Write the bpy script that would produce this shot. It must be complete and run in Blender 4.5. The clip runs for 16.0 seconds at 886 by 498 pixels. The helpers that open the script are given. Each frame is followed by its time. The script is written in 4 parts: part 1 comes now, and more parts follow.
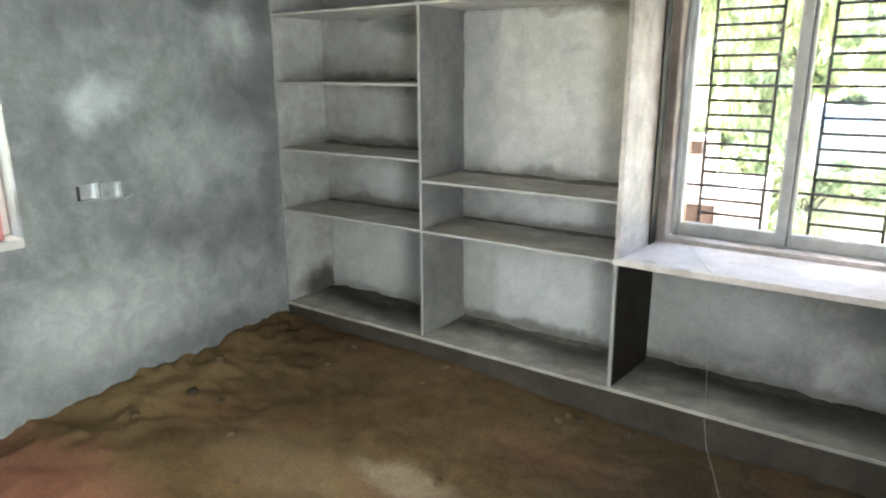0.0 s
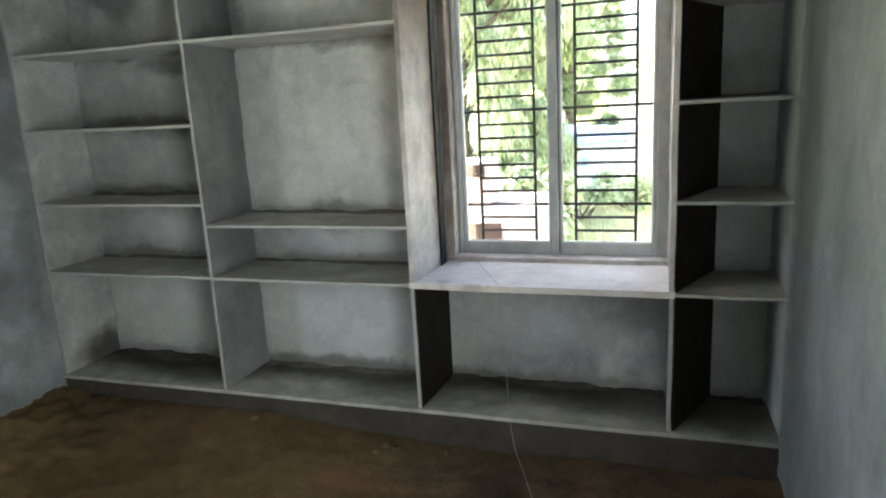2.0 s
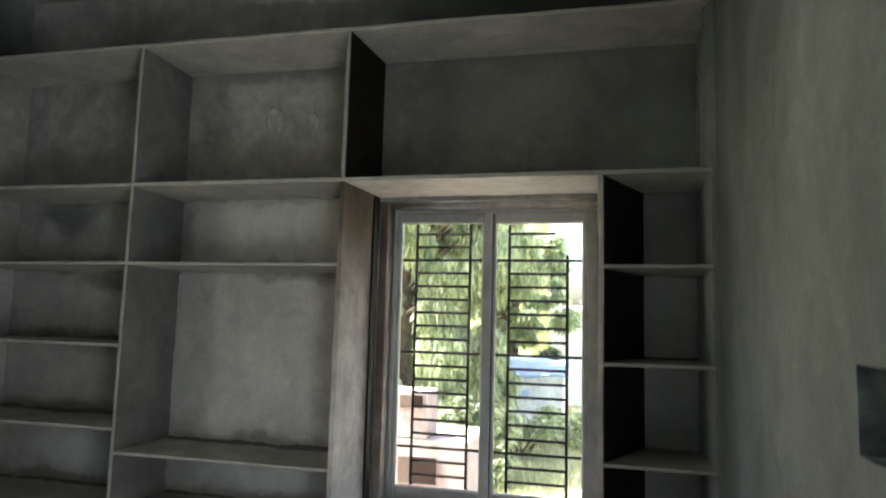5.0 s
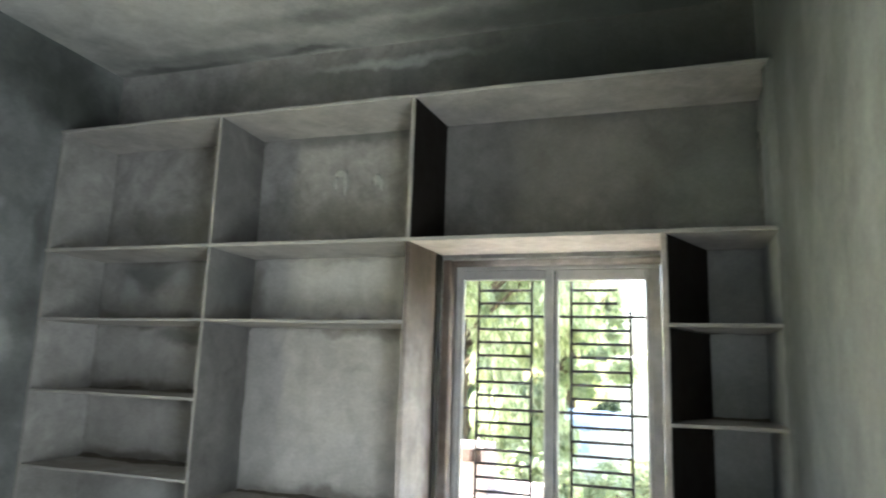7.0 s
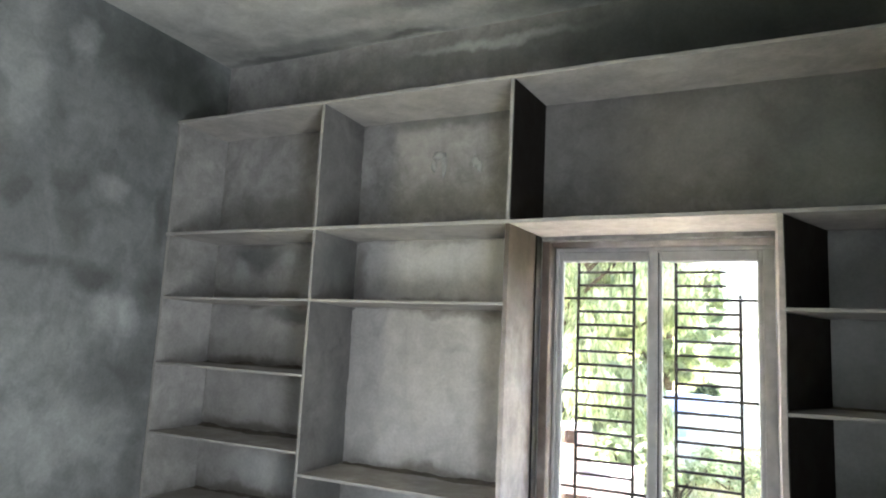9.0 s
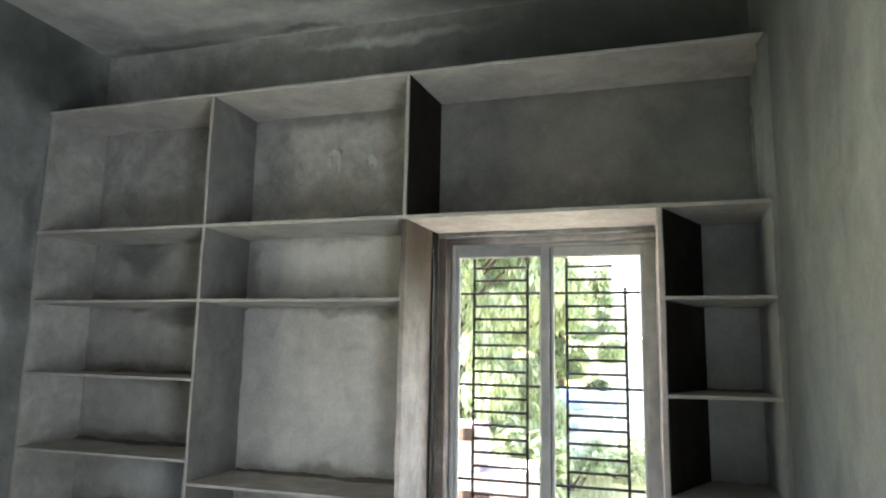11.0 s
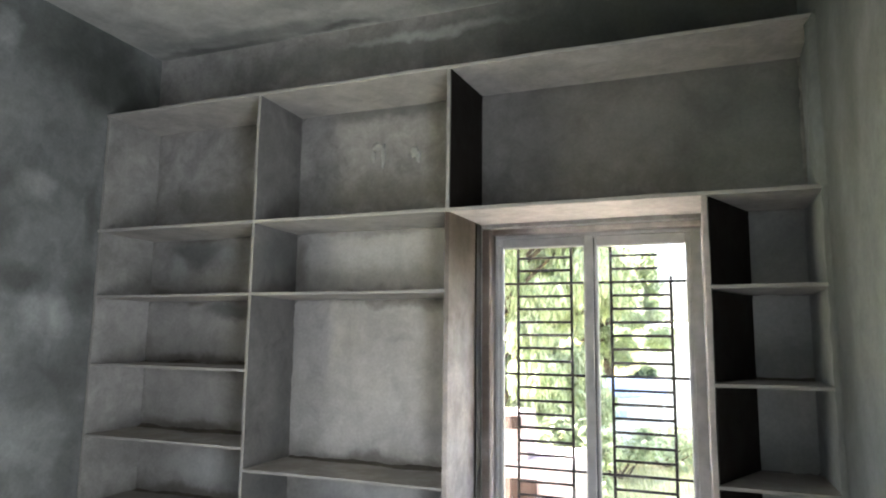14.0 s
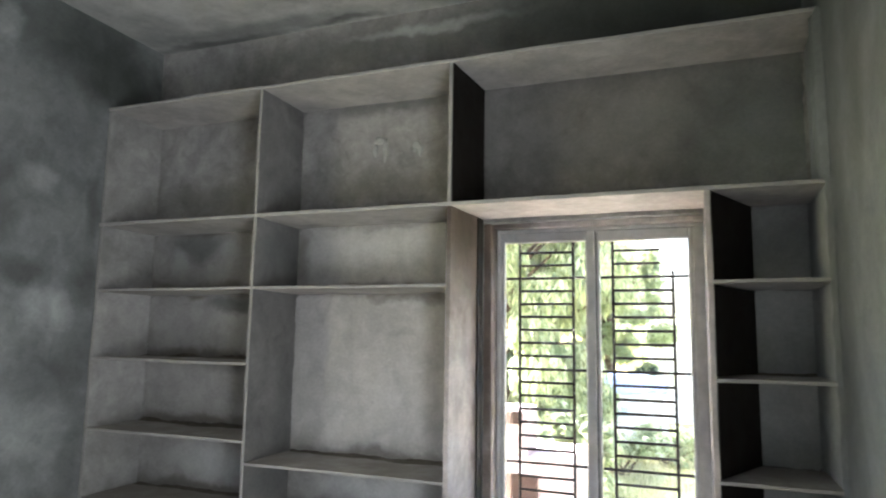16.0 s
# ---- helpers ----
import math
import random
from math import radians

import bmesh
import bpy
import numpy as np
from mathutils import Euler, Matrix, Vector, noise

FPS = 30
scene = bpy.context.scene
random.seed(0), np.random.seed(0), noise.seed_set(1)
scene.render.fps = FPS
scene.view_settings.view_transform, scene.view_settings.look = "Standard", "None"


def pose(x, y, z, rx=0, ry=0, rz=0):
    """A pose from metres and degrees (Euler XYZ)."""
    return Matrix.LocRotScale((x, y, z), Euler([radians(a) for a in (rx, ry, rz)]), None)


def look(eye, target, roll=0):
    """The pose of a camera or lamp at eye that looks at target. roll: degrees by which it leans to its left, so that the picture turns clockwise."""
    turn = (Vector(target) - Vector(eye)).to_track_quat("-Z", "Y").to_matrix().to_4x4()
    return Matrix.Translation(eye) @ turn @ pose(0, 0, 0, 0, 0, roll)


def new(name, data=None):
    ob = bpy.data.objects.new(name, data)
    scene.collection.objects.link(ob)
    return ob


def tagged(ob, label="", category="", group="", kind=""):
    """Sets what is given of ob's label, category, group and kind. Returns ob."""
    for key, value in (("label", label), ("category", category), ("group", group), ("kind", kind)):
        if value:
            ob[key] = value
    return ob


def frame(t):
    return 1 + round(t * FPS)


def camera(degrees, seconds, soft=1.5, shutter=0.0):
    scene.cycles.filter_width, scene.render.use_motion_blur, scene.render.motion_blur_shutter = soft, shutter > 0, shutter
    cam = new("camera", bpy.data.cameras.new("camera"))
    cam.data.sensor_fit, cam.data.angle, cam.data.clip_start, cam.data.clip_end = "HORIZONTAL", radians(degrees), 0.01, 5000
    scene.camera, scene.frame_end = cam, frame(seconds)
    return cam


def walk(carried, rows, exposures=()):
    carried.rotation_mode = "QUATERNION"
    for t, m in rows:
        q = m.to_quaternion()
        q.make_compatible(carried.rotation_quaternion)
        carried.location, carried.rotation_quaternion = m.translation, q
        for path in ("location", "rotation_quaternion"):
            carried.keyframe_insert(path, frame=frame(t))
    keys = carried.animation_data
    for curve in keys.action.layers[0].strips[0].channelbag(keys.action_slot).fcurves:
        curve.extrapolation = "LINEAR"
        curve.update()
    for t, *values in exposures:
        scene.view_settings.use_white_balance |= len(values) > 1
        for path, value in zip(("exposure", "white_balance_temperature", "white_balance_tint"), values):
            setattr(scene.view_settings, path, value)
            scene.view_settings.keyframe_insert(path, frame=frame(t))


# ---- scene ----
cam = camera(67.2, 16.0, 2.0, 0.5)
EXPOSURES = [(0.0, 4.62, 6080, 7), (1.0, 4.42, 6030, 6), (1.5, 4.13, 5860, 4), (2.5, 3.58, 5950, 5), (3.0, 3.02, 5910, 6), (3.5, 2.73, 5930, 8), (4.5, 2.74, 6080, 8), (7.0, 3.86, 5870, 8), (8.0, 4.10, 5920, 13),
             (10.5, 3.94, 5860, 12), (11.0, 3.78, 5910, 9), (11.5, 3.52, 5960, 6), (12.0, 2.99, 5990, 6), (12.5, 2.92, 5990, 7), (13.0, 3.45, 5960, 9), (13.5, 3.78, 5910, 11), (14.0, 3.89, 5950, 14), (14.5, 3.95, 5950, 14), (15.0, 4.00, 5950, 14), (15.5, 4.00, 5950, 14), (16.0, 3.86, 5950, 14)]
PATH = [
    (0, (0.901, -2.468, 1.496), (-0.212, -0.887, 0.985), -0.3),
    (0.5, (0.893, -2.494, 1.479), (-0.124, -0.84, 0.996), -0.1),
    (1, (0.912, -2.473, 1.474), (0.024, -0.754, 0.966), -0.9),
    (1.5, (0.939, -2.45, 1.477), (0.247, -0.632, 1.01), -2.0),
    (2, (0.95, -2.438, 1.482), (0.334, -0.583, 1.057), -3.0),
    (2.5, (0.97, -2.415, 1.482), (0.41, -0.538, 1.08), -2.6),
    (3, (0.981, -2.418, 1.522), (0.496, -0.49, 1.3), -2.0),
    (3.5, (0.982, -2.418, 1.527), (0.52, -0.476, 1.402), -1.6),
    (4, (1.003, -2.416, 1.561), (0.526, -0.476, 1.49), -0.2),
    (4.5, (1.01, -2.423, 1.568), (0.541, -0.481, 1.66), 1.1),
    (6.8, (1.009, -2.475, 1.612), (0.448, -0.587, 1.963), 2.0),
    (7, (0.985, -2.5, 1.609), (0.365, -0.632, 1.964), 1.9),
    (7.5, (0.97, -2.516, 1.604), (0.175, -0.711, 1.94), 2.5),
    (8, (0.951, -2.529, 1.622), (0.077, -0.753, 1.909), 2.8),
    (10.3, (0.943, -2.51, 1.594), (0.146, -0.698, 1.877), 3.5),
    (10.5, (0.947, -2.507, 1.585), (0.226, -0.666, 1.884), 3.0),
    (11, (0.949, -2.516, 1.579), (0.365, -0.628, 1.888), 1.1),
    (11.5, (0.985, -2.506, 1.572), (0.462, -0.597, 1.86), 0.7),
    (12, (0.985, -2.51, 1.585), (0.656, -0.558, 1.87), 0.2),
    (12.5, (0.984, -2.518, 1.612), (0.632, -0.57, 1.896), 0.3),
    (13, (0.976, -2.529, 1.608), (0.514, -0.607, 1.91), 0.3),
    (13.5, (0.967, -2.541, 1.608), (0.373, -0.654, 1.906), 0.7),
    (14, (0.965, -2.55, 1.589), (0.254, -0.7, 1.861), 0.7),
    (14.5, (0.961, -2.555, 1.588), (0.209, -0.72, 1.849), 0.9),
    (15, (0.962, -2.556, 1.595), (0.104, -0.767, 1.844), 1.2),
    (15.5, (0.951, -2.548, 1.542), (0.129, -0.747, 1.825), 1.4),
    (16, (0.963, -2.544, 1.581), (0.247, -0.695, 1.842), 0.9),
]
walk(cam, [(t, look(eye, target, roll)) for t, eye, target, roll in PATH], EXPOSURES)

# ---- world, sun, lights ----
SUN_ELEVATION, SUN_AZIMUTH = 62.0, 258.0
world = bpy.data.worlds.new("sky")
scene.world = world
world.use_nodes = True
wn = world.node_tree.nodes
sky = wn.new("ShaderNodeTexSky")
sky.sky_type, sky.sun_disc = "NISHITA", False
sky.sun_elevation, sky.sun_rotation = radians(SUN_ELEVATION), radians(SUN_AZIMUTH)
sky.dust_density, sky.air_density, sky.ozone_density = 6.0, 1.3, 0.4
wn["Background"].inputs["Strength"].default_value = 0.15
world.node_tree.links.new(sky.outputs[0], wn["Background"].inputs["Color"])

sun = new("sun", bpy.data.lights.new("sun", "SUN"))
sun.data.energy, sun.data.angle, sun.data.color = 5.0, radians(0.6), (1.0, 0.95, 0.87)
az, el = radians(SUN_AZIMUTH), radians(SUN_ELEVATION)
sun.matrix_world = look((8, 3, 12), Vector((8, 3, 12)) - Vector((math.sin(az) * math.cos(el), math.cos(az) * math.cos(el), math.sin(el))))


def opening_light(name, m, width, height, power, colour):
    """A lamp set in one opening, in place of the light that enters there."""
    lamp = new(name, bpy.data.lights.new(name, "AREA"))
    lamp.data.shape, lamp.data.size, lamp.data.size_y = "RECTANGLE", width, height
    lamp.data.energy, lamp.data.color = power, colour
    lamp.matrix_world = m
    return lamp


opening_light("skylight_west", look((-2.12, -1.9, 1.48), (0, -1.9, 1.4)), 1.0, 1.1, 0.74, (0.985, 1.0, 0.99))
opening_light("doorway_light", look((1.52, -2.26, 1.0), (0, -2.26, 1.5)), 0.86, 1.95, 6.2, (0.985, 1.0, 0.925))
# hidden strip under the window head, added to brighten the ledge and jamb
opening_light("window_head_strip", look((0.5, 0.524, 2.098), (0.5, 0.16, 0.77)), 0.86, 0.018, 2.6, (1.0, 0.93, 0.89))

# ---- materials ----


class Shader:
    """A node material under construction."""

    def __init__(self, name):
        self.m = bpy.data.materials.new(name)
        self.m.use_nodes = True
        self.t = self.m.node_tree
        self.b = self.t.nodes["Principled BSDF"]
        self.pos = self.t.nodes.new("ShaderNodeNewGeometry").outputs["Position"]

    def put(self, kind, **sockets):
        n = self.t.nodes.new(kind)
        for key, value in sockets.items():
            self.set(n, key.replace("_", " "), value)
        return n

    def set(self, n, key, value):
        if isinstance(value, bpy.types.NodeSocket):
            self.t.links.new(value, n.inputs[key])
        else:
            n.inputs[key].default_value = value

    def stretched(self, scale):
        n = self.t.nodes.new("ShaderNodeVectorMath")
        n.operation = "MULTIPLY"
        self.t.links.new(self.pos, n.inputs[0])
        n.inputs[1].default_value = scale
        return n.outputs[0]

    def noise(self, scale, detail=4.0, rough=0.55, distort=0.0, vector=None):
        n = self.put("ShaderNodeTexNoise", Scale=scale, Detail=detail, Roughness=rough, Distortion=distort)
        self.t.links.new(vector or self.pos, n.inputs["Vector"])
        return n.outputs["Fac"]

    def ramp(self, fac, *stops):
        n = self.t.nodes.new("ShaderNodeValToRGB")
        e = n.color_ramp.elements
        while len(e) < len(stops):
            e.new(0.5)
        for one, (p, c) in zip(e, stops):
            one.position = p
            one.color = (*c, 1) if len(c) == 3 else c
        self.t.links.new(fac, n.inputs[0])
        return n.outputs[0]

    def span(self, value, a, b, lo=0.0, hi=1.0):
        n = self.t.nodes.new("ShaderNodeMapRange")
        n.interpolation_type = "SMOOTHSTEP"
        self.t.links.new(value, n.inputs[0])
        for i, v in enumerate((a, b, lo, hi)):
            n.inputs[i + 1].default_value = v
        return n.outputs[0]

    def math(self, op, a, b=0.0):
        n = self.t.nodes.new("ShaderNodeMath")
        n.operation = op
        for i, v in enumerate((a, b)):
            if isinstance(v, bpy.types.NodeSocket):
                self.t.links.new(v, n.inputs[i])
            else:
                n.inputs[i].default_value = v
        return n.outputs[0]

    def mix(self, fac, a, b, mode="MIX"):
        n = self.t.nodes.new("ShaderNodeMix")
        n.data_type, n.blend_type = "RGBA", mode
        for key, v in ((0, fac), (6, a), (7, b)):
            if isinstance(v, bpy.types.NodeSocket):
                self.t.links.new(v, n.inputs[key])
            else:
                n.inputs[key].default_value = v if key == 0 else (*v, 1)
        return n.outputs[2]

    def blob(self, colour, centre, radius, stain, strength, wander):
        """A ragged patch round one place, for stains, filler and painted shade."""
        d = self.t.nodes.new("ShaderNodeVectorMath")
        d.operation = "SUBTRACT"
        self.t.links.new(wander, d.inputs[0])
        d.inputs[1].default_value = centre
        s = self.t.nodes.new("ShaderNodeVectorMath")
        s.operation = "MULTIPLY"
        self.t.links.new(d.outputs[0], s.inputs[0])
        s.inputs[1].default_value = [1 / r for r in radius]
        n = self.t.nodes.new("ShaderNodeVectorMath")
        n.operation = "LENGTH"
        self.t.links.new(s.outputs[0], n.inputs[0])
        return self.mix(self.span(n.outputs["Value"], 0.25, 1.15, strength, 0.0), colour, stain)

    def wander(self, amount=0.16, scale=5.0):
        """The place, pushed about by noise, for ragged outlines."""
        n = self.put("ShaderNodeTexNoise", Scale=scale, Detail=4.0, Roughness=0.6)
        self.t.links.new(self.pos, n.inputs["Vector"])
        a = self.t.nodes.new("ShaderNodeVectorMath")
        a.operation = "MULTIPLY_ADD"
        self.t.links.new(n.outputs["Color"], a.inputs[0])
        a.inputs[1].default_value = (amount,) * 3
        self.t.links.new(self.pos, a.inputs[2])
        b = self.t.nodes.new("ShaderNodeVectorMath")
        b.operation = "SUBTRACT"
        self.t.links.new(a.outputs[0], b.inputs[0])
        b.inputs[1].default_value = (amount / 2,) * 3
        return b.outputs[0]

    def done(self, colour, rough=0.85, height=None, bump=0.3, distance=0.01, metal=0.0, specular=0.3):
        self.set(self.b, "Base Color", colour if isinstance(colour, bpy.types.NodeSocket) else (*colour, 1))
        self.set(self.b, "Roughness", rough)
        self.set(self.b, "Metallic", metal)
        self.set(self.b, "Specular IOR Level", specular)
        if height is not None:
            n = self.put("ShaderNodeBump", Strength=bump, Distance=distance, Height=height)
            self.t.links.new(n.outputs[0], self.b.inputs["Normal"])
        return self.m


def plaster(name, dark, light, stains=(), stretch=(1, 1, 1), scale=1.0, dust=None, edge=None, ragged=0.16, lo=0.39, hi=0.62, bump=0.35, rough=0.88, mottle=1.0):
    s = Shader(name)
    v = s.stretched(stretch)
    big = s.noise(1.3 * scale, 6, 0.62, 0.6, v)
    mid = s.noise(5.5 * scale, 5, 0.6, 0.8, v)
    fine = s.noise(70, 3, 0.6)
    both = s.math("ADD", s.math("MULTIPLY", big, 0.62), s.math("MULTIPLY", mid, 0.38))
    mean = [(a + b) / 2 for a, b in zip(dark, light)]
    colour = s.ramp(both, (lo, dark), ((lo + hi) / 2, mean), (hi, light))
    patch = s.span(s.noise(3.4 * scale, 5, 0.7, 1.4, v), 0.50, 0.57, 0.0, 1.0)
    colour = s.mix(s.math("MULTIPLY", patch, 0.28 * mottle), colour, light)
    smear = s.span(s.noise(2.3 * scale, 6, 0.72, 2.0, s.stretched((1.7, 1.7, 1.1))), 0.55, 0.63, 0.0, 1.0)
    colour = s.mix(s.math("MULTIPLY", smear, 0.30 * mottle), colour, dark)
    w = s.wander(ragged, 5.0 if ragged < 0.2 else 3.2)
    for centre, radius, stain, strength in stains:
        colour = s.blob(colour, centre, radius, stain, strength, w)
    # soft trowel clouds over stains and plaster alike
    cloud = s.span(s.noise(4.2, 4, 0.55, 1.2, s.stretched((1.0, 1.0, 0.75))), 0.36, 0.64, 1.0 - 0.13 * mottle, 1.0 + 0.07 * mottle)
    dab = s.span(s.noise(13.0, 3, 0.5, 0.8), 0.36, 0.64, 1.0 - 0.07 * mottle, 1.0 + 0.05 * mottle)
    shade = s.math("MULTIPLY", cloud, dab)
    colour = s.mix(1.0, colour, s.put("ShaderNodeCombineColor", Red=shade, Green=shade, Blue=shade).outputs[0], "MULTIPLY")
    # faces turned to the front take a tone of their own
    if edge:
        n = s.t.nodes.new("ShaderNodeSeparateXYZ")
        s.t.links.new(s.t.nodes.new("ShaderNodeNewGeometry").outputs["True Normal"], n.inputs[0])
        front_facing = s.math("MULTIPLY", s.span(n.outputs["Y"], -0.8, -0.5, 1.0, 0.0), s.span(s.noise(9, 4, 0.6), 0.3, 0.6, 0.5, 1.0))
        colour = s.mix(front_facing, colour, edge)
    if dust:
        n = s.t.nodes.new("ShaderNodeSeparateXYZ")
        s.t.links.new(s.t.nodes.new("ShaderNodeNewGeometry").outputs["True Normal"], n.inputs[0])
        lying = s.math("MULTIPLY", s.span(n.outputs["Z"], 0.6, 0.9), s.span(s.noise(6, 5, 0.6), 0.3, 0.6, 0.35, 0.95))
        colour = s.mix(lying, colour, dust)
    grain = s.span(fine, 0.3, 0.7, 0.94, 1.05)
    g = s.put("ShaderNodeCombineColor", Red=grain, Green=grain, Blue=grain)
    colour = s.mix(1.0, colour, g.outputs[0], "MULTIPLY")
    height = s.math("ADD", s.math("MULTIPLY", mid, 1.0), s.math("MULTIPLY", fine, 0.16))
    return s.done(colour, rough, height, bump, 0.012)


# the dark tone serves real damp stains and shade painted into the plaster
PALE, DAMP_AND_SHADE = (0.47, 0.485, 0.485), (0.117, 0.122, 0.12)
M_WEST = plaster("cement_plaster_west", (0.168, 0.178, 0.18), (0.268, 0.277, 0.278), [
    ((-1.94, y, z), (0.4, ry, rz), stain, strength) for y, z, ry, rz, stain, strength in (
        # first the upper wall and its shelf corner, made darker over a wide area
        (-0.7, 2.45, 1.0, 0.85, DAMP_AND_SHADE, 0.42), (-0.1, 3.05, 0.62, 0.32, (0.075, 0.082, 0.078), 0.9), (0.1, 2.9, 0.3, 0.22, (0.06, 0.066, 0.06), 0.85),
        (-0.39, 1.86, 0.15, 0.09, DAMP_AND_SHADE, 0.95), (-0.06, 1.82, 0.11, 0.17, DAMP_AND_SHADE, 0.95), (-0.58, 2.29, 0.15, 0.10, DAMP_AND_SHADE, 0.8),
        (-0.79, 2.19, 0.08, 0.08, DAMP_AND_SHADE, 0.85), (-0.53, 2.09, 0.11, 0.17, DAMP_AND_SHADE, 0.75), (-0.68, 2.57, 0.06, 0.13, DAMP_AND_SHADE, 0.65),
        (-0.24, 1.37, 0.23, 0.17, DAMP_AND_SHADE, 0.7), (-0.08, 1.42, 0.13, 0.24, DAMP_AND_SHADE, 0.75), (-0.05, 2.2, 0.06, 0.22, DAMP_AND_SHADE, 0.8),
        (-0.62, 1.885, 0.3, 0.045, DAMP_AND_SHADE, 0.65), (-0.25, 0.75, 0.2, 0.14, DAMP_AND_SHADE, 0.65), (-0.64, 0.78, 0.17, 0.13, DAMP_AND_SHADE, 0.55), (-0.45, 0.68, 0.12, 0.1, DAMP_AND_SHADE, 0.45),
        (-0.33, 1.48, 0.1, 0.12, DAMP_AND_SHADE, 0.5), (-1.15, 1.2, 0.06, 0.42, DAMP_AND_SHADE, 0.4), (-1.02, 1.74, 0.2, 0.1, DAMP_AND_SHADE, 0.65), (-0.78, 1.11, 0.09, 0.1, DAMP_AND_SHADE, 0.4),
        # low band just above the sand is a bluish shadow painted on
        (-0.45, 0.2, 0.5, 0.09, DAMP_AND_SHADE, 0.75), (-0.06, 0.8, 0.09, 0.5, DAMP_AND_SHADE, 0.55), (-0.82, 1.6, 0.12, 0.05, DAMP_AND_SHADE, 0.4),
        (-0.25, 1.69, 0.15, 0.12, PALE, 0.6), (-0.57, 2.97, 0.09, 0.11, PALE, 0.4), (-0.85, 2.75, 0.15, 0.42, PALE, 0.32), (-0.58, 1.5, 0.4, 0.2, PALE, 0.1),
        (-0.95, 1.41, 0.2, 0.11, (0.53, 0.57, 0.58), 0.6), (-1.03, 1.33, 0.08, 0.12, (0.53, 0.57, 0.58), 0.5), (-0.55, 1.13, 0.35, 0.22, PALE, 0.35), (-1.0, 0.45, 0.6, 0.3, PALE, 0.6), (-0.35, 2.3, 0.1, 0.09, PALE, 0.4))],
    ragged=0.19, mottle=1.0, lo=0.37, hi=0.65)
# mortar grime and the soft shading above the shelves, painted as one tone
GRIME_AND_SHADE = (0.125, 0.112, 0.095)
GRIME_SHADE_BANDS = tuple(((-1.5, 0.36, z + 0.02), (0.62, 0.3, 0.05), GRIME_AND_SHADE, 0.75) for z in (0.766, 1.10, 1.446, 1.79, 2.13))
GRIME_SHADE_BANDS += tuple(((-0.45, 0.36, z + 0.015), (0.62, 0.3, 0.045), GRIME_AND_SHADE, 0.65) for z in (0.766, 1.006, 2.13)) + (((-0.95, 0.36, 1.98), (0.12, 0.3, 0.22), GRIME_AND_SHADE, 0.6),)
